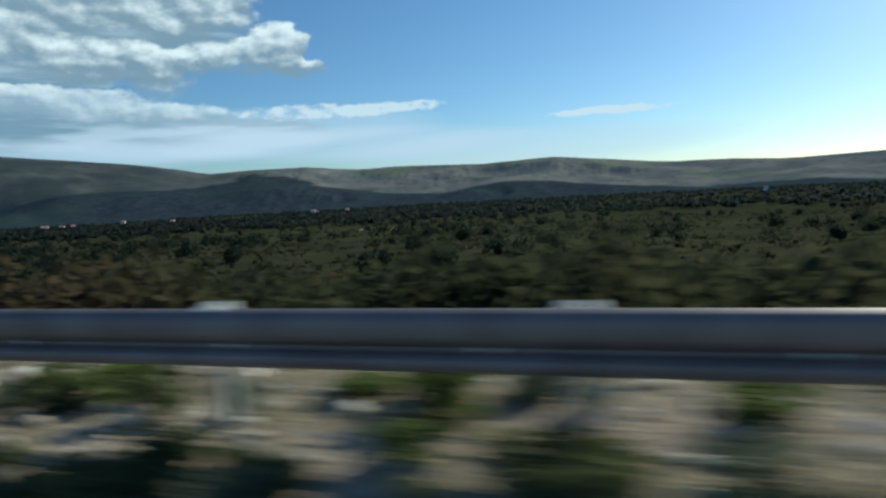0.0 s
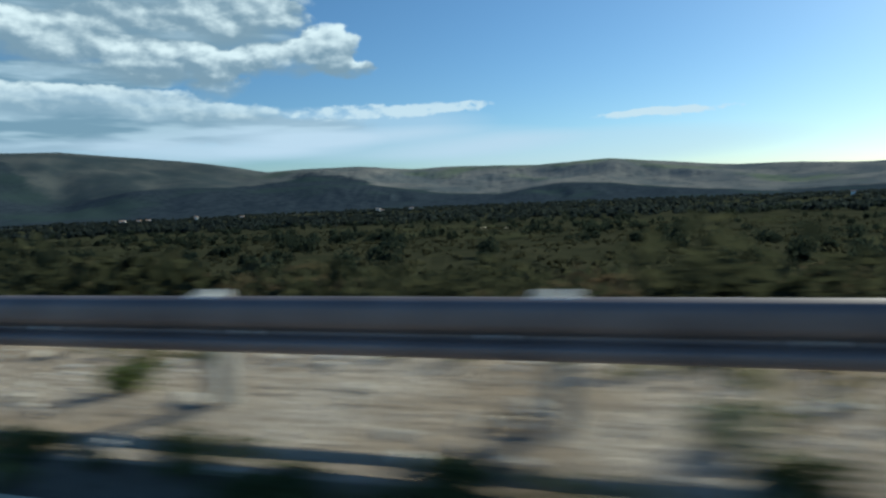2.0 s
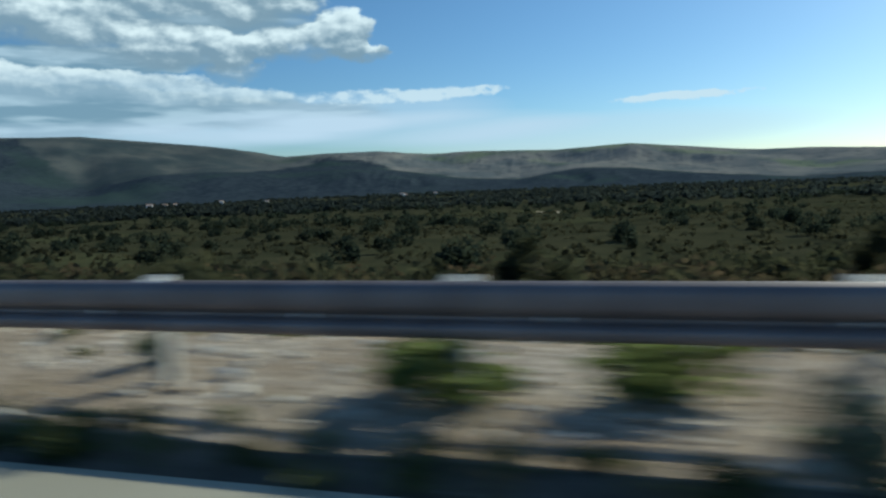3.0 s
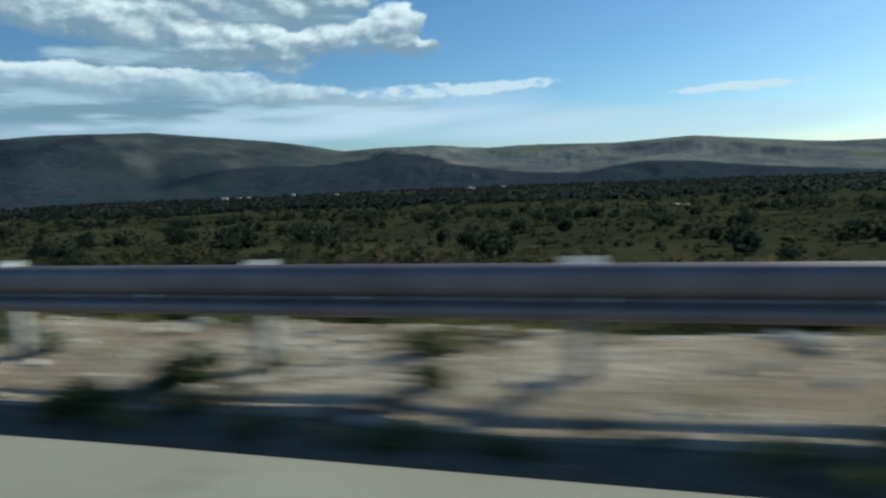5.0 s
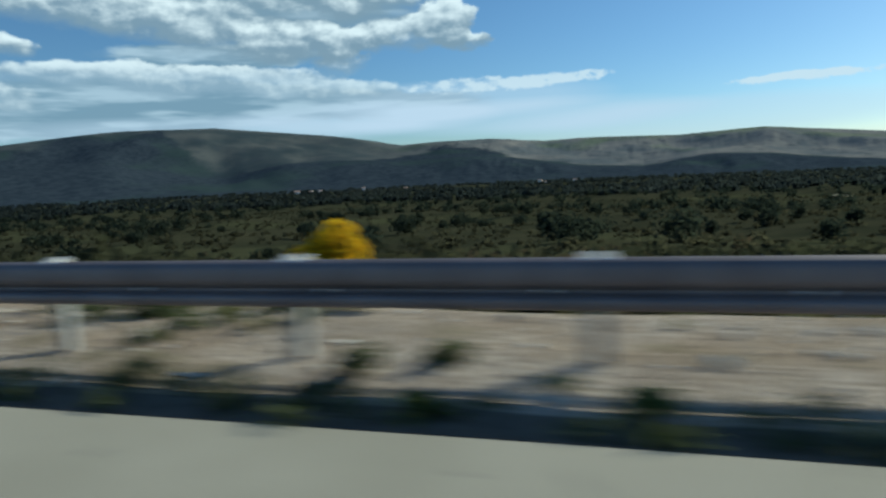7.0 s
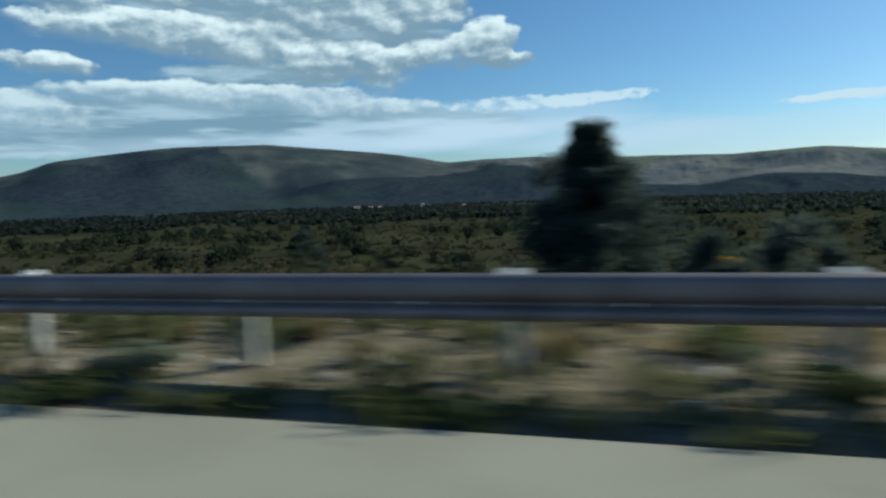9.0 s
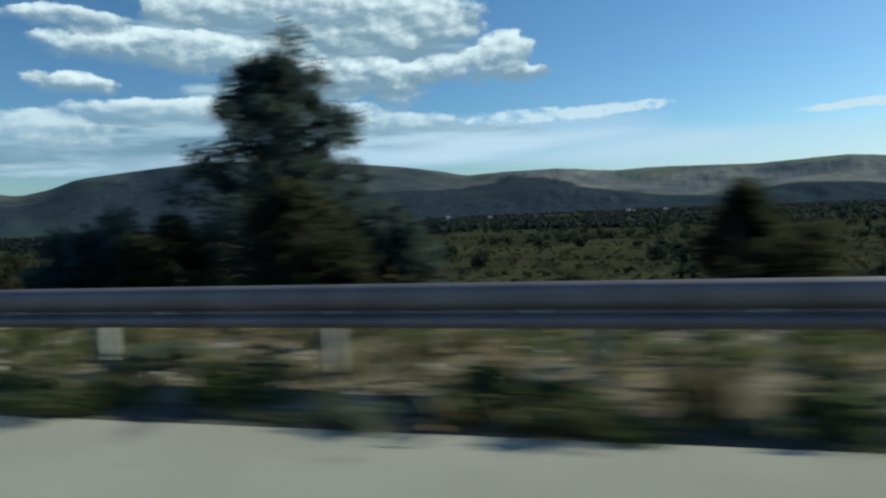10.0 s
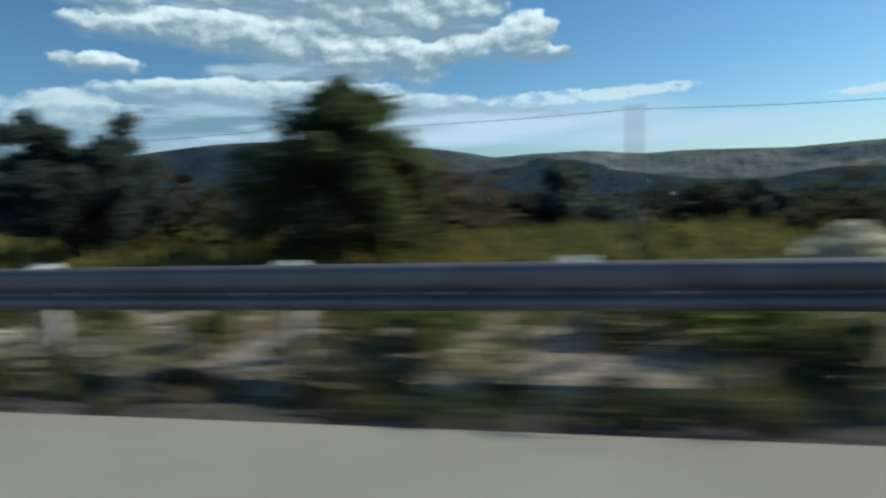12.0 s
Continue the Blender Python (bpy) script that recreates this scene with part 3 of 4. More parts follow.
def grass_mesh(r, blades=130, mat=None):
    """A tuft of dry grass, one metre wide and high: thin bent blades."""
    v, f = [], []
    for i in range(blades):
        a, d, out = r.uniform(0, 6.28), r.uniform(0, 0.22), r.uniform(0.08, 0.34)
        h, w = r.uniform(0.45, 1.0), r.uniform(0.012, 0.026)
        x, y = math.cos(a), math.sin(a)
        base, mid = np.array((x * d, y * d, -0.02)), np.array((x * (d + out * 0.3), y * (d + out * 0.3), h * 0.6))
        tip, side = np.array((x * (d + out), y * (d + out), h)), np.array((-y, x, 0)) * w
        k = len(v)
        v += [base - side, base + side, mid - side * 0.8, mid + side * 0.8, tip]
        f += [[k, k + 1, k + 3, k + 2], [k + 2, k + 3, k + 4]]
    return mesh_of("tuft", v, f, mat)


def plant(name, label, category, group, parts, m):
    """A plant from an Empty with its meshes; the next one of the same parts is copied."""
    key = tuple(p[1].name for p in parts)
    if key in made_plants:
        return copy_thing(made_plants[key], m)
    ob = tagged(new(name), label, category, group)
    ob.empty_display_size = 0.2
    ob.matrix_basis = m
    for part_name, me in parts:
        part_of(part_name, me, ob)
    made_plants[key] = ob
    # later copies take their size from the pose alone
    return ob


variants = {}


def variant_parts(kind, n):
    if (kind, n) not in variants:
        r = np.random.default_rng(sum(map(ord, kind)) + 31 * n)
        if kind == "dry_grass":
            variants[kind, n] = [("tuft", grass_mesh(r, 130, DRY_LEAF)), ("seed_head", stem_mesh(r, 6, 0.95, 0.2, 0.006, DRY_LEAF))]
        else:
            _, mat, lobes, per, size = PLANTS[kind]
            variants[kind, n] = [("foliage", bush_mesh(r, lobes, per, size, mat)), ("branchwork", stem_mesh(r))]
    return variants[kind, n]


def sized(p, turn, w, h):
    return Matrix.Translation(p) @ Matrix.Rotation(turn, 4, "Z") @ Matrix.Diagonal((w, w, h, 1))


planted = []


def verge_plant(kind, s, o, w, h, r):
    label = "tuft of dry straw-coloured grass" if kind == "dry_grass" else PLANTS[kind][0]
    parts = variant_parts(kind, r.randrange(4))
    key = tuple(p[1].name for p in parts)
    z = ground_height(s, o)[0]
    m = sized(at(s, o, z - 0.015), r.uniform(0, 6.28), w, h)
    planted.append((s, o))
    if key in made_plants:
        first = made_plants[key]
        ob = first.copy()
        scene.collection.objects.link(ob)
        for child in first.children:
            c = child.copy()
            scene.collection.objects.link(c)
            c.parent = ob
        ob.matrix_basis = m
        return ob
    return plant(kind, label, "grass" if kind == "dry_grass" else "bush", kind.replace("_", " ") + " on the verge", parts, m)


pick = random.Random(17)


def verge_plants(kind, rows):
    for s, o, w, h in rows:
        o = max(o, -0.92)
        grow = 1.4 if o < -0.55 else 2.15
        w, h = (w * grow, h * (1.12 if o < -0.55 else 1.45)) if kind != "dry_grass" else (w * 1.2, h * 1.15)
        verge_plant(kind, s, o, min(max(w, 0.16), 1.0), min(max(h, 0.1), 0.44), pick)


verge_plants("low_bush", [(2.56, 0.17, 0.20, 0.25), (2.19, -0.63, 0.69, 0.27), (1.42, -0.55, 0.29, 0.18), (0.10, -0.33, 0.55, 0.13)])
verge_plants("green_herb", [(3.62, 0.46, 0.19, 0.22), (0.89, 0.38, 0.40, 0.27), (-0.94, 0.47, 0.33, 0.21), (1.40, 0.71, 0.25, 0.13)])
verge_plants("sage_bush", [(1.98, 0.24, 0.12, 0.19), (-0.01, 0.42, 0.15, 0.14), (-0.77, -0.14, 0.31, 0.11)])
verge_plants("green_herb", [(14.94, -0.05, 0.56, 0.34), (13.22, 0.02, 0.35, 0.22)])
verge_plants("low_bush", [(14.15, 0.28, 0.17, 0.26), (12.07, 0.25, 0.49, 0.30), (10.98, 0.47, 0.39, 0.24), (14.23, -0.76, 0.60, 0.31), (12.90, -0.39, 0.35, 0.14), (12.37, -0.47, 0.79, 0.15)])
verge_plants("sage_bush", [(11.48, -0.27, 0.43, 0.11)])
verge_plants("low_bush", [(27.27, -0.10, 0.41, 0.26), (25.85, -0.74, 0.55, 0.19), (26.47, -0.90, 0.35, 0.19), (24.17, -0.46, 0.21, 0.13), (25.14, -0.68, 0.46, 0.11)])
verge_plants("sage_bush", [(26.96, 0.36, 0.26, 0.18), (25.47, -0.03, 0.15, 0.20)])
verge_plants("green_herb", [(24.24, 0.26, 0.15, 0.14), (23.55, 0.40, 0.32, 0.22), (23.08, -0.01, 0.42, 0.21), (24.72, -0.07, 0.14, 0.13)])
verge_plants("sage_bush", [(34.90, 0.35, 0.30, 0.22), (32.60, -0.10, 0.24, 0.18), (33.90, 0.10, 0.16, 0.14)])
verge_plants("low_bush", [(34.50, 0.50, 0.18, 0.18), (34.10, -0.75, 0.40, 0.18)])
verge_plants("sage_bush", [(38.95, -0.25, 0.22, 0.18), (38.11, -0.67, 0.16, 0.17), (35.36, 0.25, 0.10, 0.21)])
verge_plants("green_herb", [(35.81, -0.30, 0.31, 0.25)])
verge_plants("low_bush", [(36.92, -0.64, 0.33, 0.16), (38.24, -0.64, 0.27, 0.13), (36.66, 0.70, 0.17, 0.13), (36.21, -0.52, 0.32, 0.13)])
verge_plants("dry_grass", [(35.03, 0.04, 0.15, 0.12)])
verge_plants("green_herb", [(50.78, 0.21, 0.19, 0.18)])
verge_plants("sage_bush", [(47.26, -0.10, 0.13, 0.20)])
verge_plants("dry_grass", [(48.25, -0.06, 0.14, 0.08)])
verge_plants("low_bush", [(48.34, -0.69, 0.33, 0.16), (47.01, -0.44, 0.20, 0.13), (50.63, -0.67, 0.26, 0.14), (49.10, -0.83, 0.46, 0.09)])
verge_plants("low_bush", [(61.10, 0.41, 0.46, 0.24), (61.83, -0.77, 0.19, 0.21), (60.18, -0.64, 0.17, 0.14), (59.79, -0.77, 0.31, 0.13)])
verge_plants("sage_bush", [(62.48, -0.66, 0.21, 0.17), (59.88, -0.16, 0.14, 0.13)])
verge_plants("dry_grass", [(61.93, 0.32, 0.13, 0.14)])
verge_plants("green_herb", [(72.11, 0.05, 0.42, 0.33), (70.84, 0.16, 0.63, 0.28), (72.57, -0.69, 0.11, 0.15)])
verge_plants("low_bush", [(74.35, 0.35, 0.14, 0.19), (73.86, -0.91, 0.30, 0.24), (72.88, -0.87, 0.15, 0.20), (72.03, -0.83, 0.22, 0.11), (70.78, -0.79, 0.30, 0.12)])
verge_plants("sage_bush", [(70.28, -0.46, 0.28, 0.33)])
verge_plants("green_herb", [(86.17, 0.10, 0.15, 0.25), (85.91, 0.38, 0.13, 0.19), (84.81, 0.05, 0.17, 0.26), (84.15, -0.14, 0.53, 0.24), (83.57, 0.31, 0.17, 0.19), (83.01, -0.28, 0.33, 0.29), (82.47, 0.18, 0.42, 0.26), (81.86, 0.03, 0.39, 0.26)])
verge_plants("low_bush", [(84.77, -0.68, 0.14, 0.13), (83.15, -0.82, 0.21, 0.15), (86.12, -0.50, 0.08, 0.12)])
verge_plants("green_herb", [(133.15, 0.05, 0.13, 0.23), (133.02, 0.35, 0.22, 0.29), (132.46, 0.12, 0.16, 0.23), (131.24, 0.37, 0.20, 0.26), (130.57, -0.13, 0.30, 0.22), (129.25, 0.83, 0.35, 0.22), (128.40, 0.05, 0.60, 0.31), (127.99, 0.82, 0.50, 0.17)])
verge_plants("sage_bush", [(131.83, -0.06, 0.22, 0.39), (130.10, 1.06, 0.26, 0.16), (129.10, -0.75, 0.34, 0.21)])
verge_plants("dry_grass", [(131.36, -0.32, 0.11, 0.19)])
verge_plants("low_bush", [(130.46, -0.83, 0.24, 0.15), (129.89, -0.81, 0.16, 0.17), (131.94, -0.67, 0.19, 0.18), (132.90, -0.61, 0.10, 0.13)])
verge_plants("green_herb", [(143.05, 0.26, 0.45, 0.23), (142.26, 0.09, 0.30, 0.29), (141.18, -0.11, 0.17, 0.25), (139.98, -0.12, 0.12, 0.17), (141.64, 0.71, 0.37, 0.16), (144.33, 0.28, 0.14, 0.21)])
verge_plants("low_bush", [(142.95, -0.82, 0.16, 0.15), (142.38, -0.65, 0.22, 0.15), (144.42, -0.75, 0.18, 0.17), (140.21, -0.68, 0.23, 0.12)])
verge_plants("sage_bush", [(144.68, -0.33, 0.44, 0.30)])
verge_plants("sage_bush", [(155.36, -0.59, 0.46, 0.34), (152.40, 0.18, 0.21, 0.17), (153.67, -0.18, 0.14, 0.17), (151.54, -0.02, 0.43, 0.23)])
verge_plants("low_bush", [(155.97, -0.76, 0.21, 0.33), (153.34, 0.46, 0.55, 0.23), (153.39, -0.84, 0.31, 0.22), (152.24, -0.60, 0.25, 0.18), (151.93, 0.59, 0.37, 0.18), (154.13, -0.87, 0.18, 0.11)])
verge_plants("green_herb", [(154.28, 0.68, 0.12, 0.17), (150.94, 0.56, 0.11, 0.20)])
verge_plants("low_bush", [(202.36, -0.37, 0.38, 0.28), (200.84, -0.57, 0.19, 0.21), (199.62, -0.82, 0.36, 0.19), (198.38, 0.12, 0.42, 0.25), (198.76, -1.03, 0.35, 0.14), (201.14, -0.94, 0.31, 0.17)])
verge_plants("sage_bush", [(200.42, -0.52, 0.37, 0.21), (197.81, -0.56, 0.28, 0.23)])
verge_plants("green_herb", [(199.45, 0.12, 0.36, 0.27), (197.07, -0.26, 0.60, 0.39), (201.77, 0.55, 0.44, 0.19), (197.00, 0.71, 0.56, 0.19)])
verge_plants("sage_bush", [(212.88, -0.19, 0.43, 0.16), (208.49, 0.11, 0.14, 0.20)])
verge_plants("dry_grass", [(213.04, 0.68, 0.30, 0.19), (211.16, 0.17, 0.29, 0.24), (209.70, 0.50, 0.58, 0.28), (211.83, 0.80, 0.34, 0.23)])
verge_plants("low_bush", [(210.60, -0.72, 0.46, 0.19), (210.14, -0.84, 0.28, 0.21), (208.08, -0.16, 0.29, 0.18), (212.81, -0.84, 0.52, 0.21), (211.60, -0.77, 0.49, 0.13)])
verge_plants("green_herb", [(208.50, 0.97, 0.21, 0.20)])
verge_plants("dry_grass", [(223.25, 0.21, 0.45, 0.26), (222.52, 0.28, 0.31, 0.21), (220.81, 0.99, 0.65, 0.22)])
verge_plants("low_bush", [(223.08, -0.50, 0.46, 0.15), (220.51, -0.70, 0.34, 0.21), (219.63, -0.58, 0.66, 0.26), (223.83, -0.72, 0.42, 0.22), (221.46, -0.64, 0.47, 0.16), (224.96, -0.30, 0.40, 0.25)])
verge_plants("sage_bush", [(221.41, 0.24, 0.16, 0.23), (220.99, -0.13, 0.22, 0.21), (220.21, -0.27, 0.48, 0.23)])
verge_plants("green_herb", [(219.40, 0.76, 0.58, 0.20)])
verge_plants("low_bush", [(234.43, -0.50, 0.35, 0.26), (232.76, -0.59, 0.55, 0.30), (232.24, -0.74, 0.52, 0.28), (235.47, -0.83, 0.53, 0.22), (230.84, -0.68, 0.42, 0.37), (231.94, -1.05, 0.40, 0.16)])
verge_plants("sage_bush", [(233.36, -0.95, 0.29, 0.22), (235.40, 0.02, 0.46, 0.17)])
verge_plants("dry_grass", [(231.46, -0.57, 0.61, 0.33), (233.12, 0.67, 0.33, 0.22), (234.49, 0.82, 0.25, 0.24)])
verge_plants("low_bush", [(244.20, -0.23, 0.73, 0.29), (246.26, 0.04, 0.27, 0.26), (245.24, -0.58, 0.26, 0.18), (243.15, -0.13, 0.60, 0.32), (242.52, -0.70, 0.74, 0.38), (241.76, -0.52, 0.50, 0.38), (243.42, -0.98, 0.27, 0.14)])
verge_plants("dry_grass", [(245.07, 0.67, 0.68, 0.23), (247.53, 0.12, 0.39, 0.28)])
verge_plants("sage_bush", [(242.21, -0.98, 0.39, 0.19)])
verge_plants("sage_bush", [(256.90, -0.43, 0.29, 0.20)])
verge_plants("dry_grass", [(255.69, -0.68, 0.25, 0.28), (255.13, 0.53, 0.41, 0.22), (254.30, 0.10, 0.56, 0.23), (253.78, -0.57, 0.30, 0.38), (256.93, 0.40, 0.34, 0.18), (253.30, 0.50, 0.58, 0.20)])
verge_plants("low_bush", [(255.00, -0.61, 0.14, 0.17), (252.82, -0.36, 0.46, 0.25), (258.08, -0.39, 0.26, 0.17), (258.18, -0.70, 0.15, 0.24)])
verge_plants("low_bush", [(268.51, -0.21, 0.39, 0.25), (266.36, -0.67, 0.32, 0.20), (264.58, 0.40, 0.21, 0.20), (264.47, -1.02, 0.26, 0.27), (263.63, 0.18, 0.53, 0.25), (263.75, -0.70, 0.42, 0.26), (268.82, -0.53, 0.37, 0.23), (267.07, -0.85, 0.67, 0.13), (265.34, -0.68, 0.47, 0.13)])
verge_plants("dry_grass", [(266.75, 0.24, 0.18, 0.21), (265.72, -0.13, 0.54, 0.18)])
verge_plants("green_herb", [(282.00, 0.67, 0.16, 0.24), (280.83, 0.36, 0.16, 0.26), (279.69, 0.60, 0.27, 0.26), (278.98, 0.47, 0.60, 0.28), (277.29, 0.91, 0.30, 0.25), (276.85, 0.32, 0.71, 0.29)])
verge_plants("low_bush", [(279.10, -0.56, 0.20, 0.22), (278.47, -0.69, 0.28, 0.15), (277.77, 0.71, 0.34, 0.24), (277.75, -0.78, 0.41, 0.17), (276.71, -0.34, 0.38, 0.30), (280.47, -0.57, 0.32, 0.14), (279.55, -0.49, 0.32, 0.13), (276.29, 0.12, 0.21, 0.26)])


def fill_verge():
    """The stretches between: bushes on the rubble at first, then more dry grass and herbs."""
    r = random.Random(5)
    spots = list(planted)
    for i in range(400):
        s = r.uniform(-10, 300) if i < 350 else r.uniform(-8, 28)
        late = s > 165
        o = r.uniform(-0.85, 1.9 if late else 1.0)
        if r.random() < 0.4:
            o = r.uniform(-0.95, -0.6)
        if s > 26 and any(abs(s - a) < 2.6 for a, b in spots):
            continue
        kind = r.choice(["low_bush", "low_bush", "dry_grass", "sage_bush", "dry_grass"] if late else ["low_bush", "green_herb", "sage_bush", "low_bush"])
        h = r.uniform(0.14, 0.32)
        verge_plant(kind, s, o, h * r.uniform(1.1, 2.0), h, r)


fill_verge()


def edge_weeds():
    """The ragged row of low weeds along the edge of the asphalt."""
    r = np.random.default_rng(23)
    cs, rs = [], []
    s = -12.0
    while s < 300:
        s += r.uniform(0.1, 0.75)
        o, h = r.uniform(-1.0, -0.6), r.uniform(0.05, 0.17)
        w = h * r.uniform(0.8, 1.6)
        cs.append(at(s, o, ground_height(s, o)[0] + h * 0.4)[:])
        rs.append((w, w * 0.8, h * 0.6))
    s = -12.0
    while s < 300:
        s += r.uniform(0.15, 1.3)
        o, h = r.uniform(-0.72, -0.4), r.uniform(0.06, 0.2)
        w = h * r.uniform(0.8, 1.5)
        cs.append(at(s, o, ground_height(s, o)[0] + h * 0.4)[:])
        rs.append((w, w * 0.8, h * 0.6))
    v, f = leaves(cs, rs, 60, 0.035, r, 0.2, 0.6, 1.4)
    tagged(new("edge_weeds", mesh_of("edge_weeds", v, f, OLIVE_LEAF)), "ragged low weeds along the asphalt edge", "weeds", kind="stuff")


edge_weeds()


def verge_herbs():
    """Olive herbs and grass on the far half of the verge, along the later stretch."""
    r = np.random.default_rng(29)
    cs, rs = [], []
    for i in range(520):
        s, o = r.uniform(166, 266), r.uniform(0.45, 2.3)
        if wobble(s, o * 2, 0.45) < -0.35:
            continue
        h = r.uniform(0.12, 0.36)
        w = h * r.uniform(0.7, 1.4)
        cs.append(at(s, o, ground_height(s, o)[0] + h * 0.4)[:])
        rs.append((w, w * 0.8, h * 0.6))
    v, f = leaves(cs, rs, 70, 0.045, r, 0.2, 0.6, 1.4)
    tagged(new("verge_herbs", mesh_of("verge_herbs", v, f, OLIVE_LEAF)), "olive-green herbs behind the rail posts", "weeds", kind="stuff")


verge_herbs()


def build_tufts(count):
    """Small grass and herb leaves over the verge, thin on the rubble, thick further along."""
    r = np.random.default_rng(8)
    cs, rs = [], []
    for i in range(count):
        s = r.uniform(-14, 300)
        o = r.uniform(-0.98, 2.6)
        late = float(smooth(s, 150, 200))
        thick = wobble(*at(s, o)[:2], 0.5) + (0.55 if o < -0.6 else 0) + (0.35 if o > 0.9 else 0)
        if thick < 0.35 - 0.5 * late:
            continue
        z = ground_height(s, o)[0]
        h = r.uniform(0.04, 0.13) * (1 + 0.9 * late)
        cs.append(at(s, o, z + h * 0.3)[:])
        rs.append((h * 1.1, h * 1.1, h * 0.8))
    v, f = leaves(cs, rs, 12, [0.3 * q[2] + 0.03 for q in rs], r, 0.2, 0.45, 1.7)
    tagged(new("verge_grass", mesh_of("verge_grass", v, f, TUFT_LEAF)), "sparse short grass and weeds on the verge", "grass", kind="stuff")


build_tufts(16000)

# ---- bushes and trees behind the rail ----


def ground_z(s, o):
    return ground_height(s, o)[0]


def broom(s, o, width, top, seed, bloom=0.75):
    """Spanish broom: arching green twigs under a dome of yellow flowers."""
    r = np.random.default_rng(seed)
    z = ground_z(s, o)
    h = top - z
    ob = tagged(new("broom_bush"), "broom bush in full yellow flower behind the guard rail", "bush", "flowering broom bushes")
    ob.matrix_basis = Matrix.Translation(at(s, o, z)) @ Matrix.Rotation(s / BEND, 4, "Z")
    rx = width / 2
    cs, rs, fc, fr = [], [], [], []
    for i in range(26):
        a, d = r.uniform(0, 6.28), math.sqrt(r.random())
        q = r.uniform(0.22, 0.36) * min(rx, h * 0.7)
        dome = math.sqrt(max(0.0, 1 - d * d * 0.92))
        p = (math.cos(a) * d * (rx - q * 0.7), math.sin(a) * d * (rx - q * 0.7) * 0.8, max(q * 0.6, dome * (h - q) * r.uniform(0.75, 1.0)))
        cs.append((p[0], p[1], p[2] * 0.75))
        rs.append((q, q, q * 1.3))
        if bloom > 0.6 or p[2] > 0.5 * h:
            fc.append(p)
            fr.append((q, q, q * 0.85))
    cs.append((0, 0, h * 0.4))
    rs.append((rx * 0.8, rx * 0.65, h * 0.42))
    v, f = leaves(cs, rs, 230, 0.075, r, 0.3, 0.5, 1.5)
    part_of("foliage", mesh_of("foliage", v, f, BROOM_LEAF), ob)
    v, f = leaves(fc, fr, int(330 * (bloom if bloom > 0.6 else bloom * 1.3)), 0.055, r, 0.7, 1.2)
    part_of("blossom", mesh_of("blossom", v, f, BROOM_FLOWER), ob, "dense golden-yellow flowers")
    bm = bmesh.new()
    for i in range(9):
        a, d = r.uniform(0, 6.28), r.uniform(0.3, 0.8) * rx
        tube(bm, (0, 0, -0.1), (math.cos(a) * d * 0.5, math.sin(a) * d * 0.5, h * 0.5), 0.035, 0.02)
        tube(bm, (math.cos(a) * d * 0.5, math.sin(a) * d * 0.5, h * 0.5), (math.cos(a) * d, math.sin(a) * d, h * 0.75), 0.02, 0.008)
    part_of("branchwork", finish(bm, "branchwork", BARK), ob)


def tree(s, o, width, top, seed, mat, label, pointed=0.6, low=0.1, ragged=0.0):
    """A tapered trunk with limbs; each limb carries leaf clumps. pointed: how much the crown narrows upwards; low: where it begins."""
    r = np.random.default_rng(seed)
    z = ground_z(s, o)
    h = top - z
    ob = tagged(new("tree"), label, "tree", "trees behind the guard rail")
    ob.matrix_basis = Matrix.Translation(at(s, o, z)) @ Matrix.Rotation(s / BEND, 4, "Z")
    bm = bmesh.new()
    lean = r.normal(size=2) * 0.03 * h
    joints = [Vector((lean[0] * q * q, lean[1] * q * q, h * q - 0.15)) for q in (0, 0.3, 0.6, 0.95)]
    thick = 0.028 * h
    for i in range(3):
        tube(bm, joints[i], joints[i + 1], thick * (1 - 0.3 * i), thick * (0.7 - 0.3 * i), 8)
    cs, rs = [], []
    n = int(42 + 8 * h)
    for i in range(n):
        q = low + (0.98 - low) * (i + 0.5) / n
        reach = width / 2 * max(0.1, (1 - q) ** (0.7 * pointed)) * r.uniform(0.6, 1.12) * min(1.0, 0.7 + 1.4 * (q - low))
        a = i * 2.4 + r.uniform(-0.5, 0.5)
        root = joints[0].lerp(joints[3], q * 0.95)
        tip = root + Vector((math.cos(a) * reach, math.sin(a) * reach, reach * (r.uniform(0.15, 0.55) + ragged * q * r.random() ** 2)))
        limbs = bmesh.new()
        tube(limbs, root, tip, 0.010 * h * (1 - 0.7 * q), 0.003 * h, 5)
        part_of("limb", finish(limbs, "limb", BARK), ob)
        c = width * r.uniform(0.075, 0.14) * (1.15 - 0.55 * q)
        for w in (0.55, 0.9, 1.05):
            p = root.lerp(tip, w) + Vector(r.normal(size=3) * c * 0.35)
            cs.append(p[:])
            rs.append((c, c, c * r.uniform(0.6, 0.9)))
    part_of("trunk", finish(bm, "trunk", BARK, True), ob)
    v, f = leaves(cs, rs, 190, 0.052, r, 0.25, 0.8)
    part_of("crown", mesh_of("crown", v, f, mat), ob)


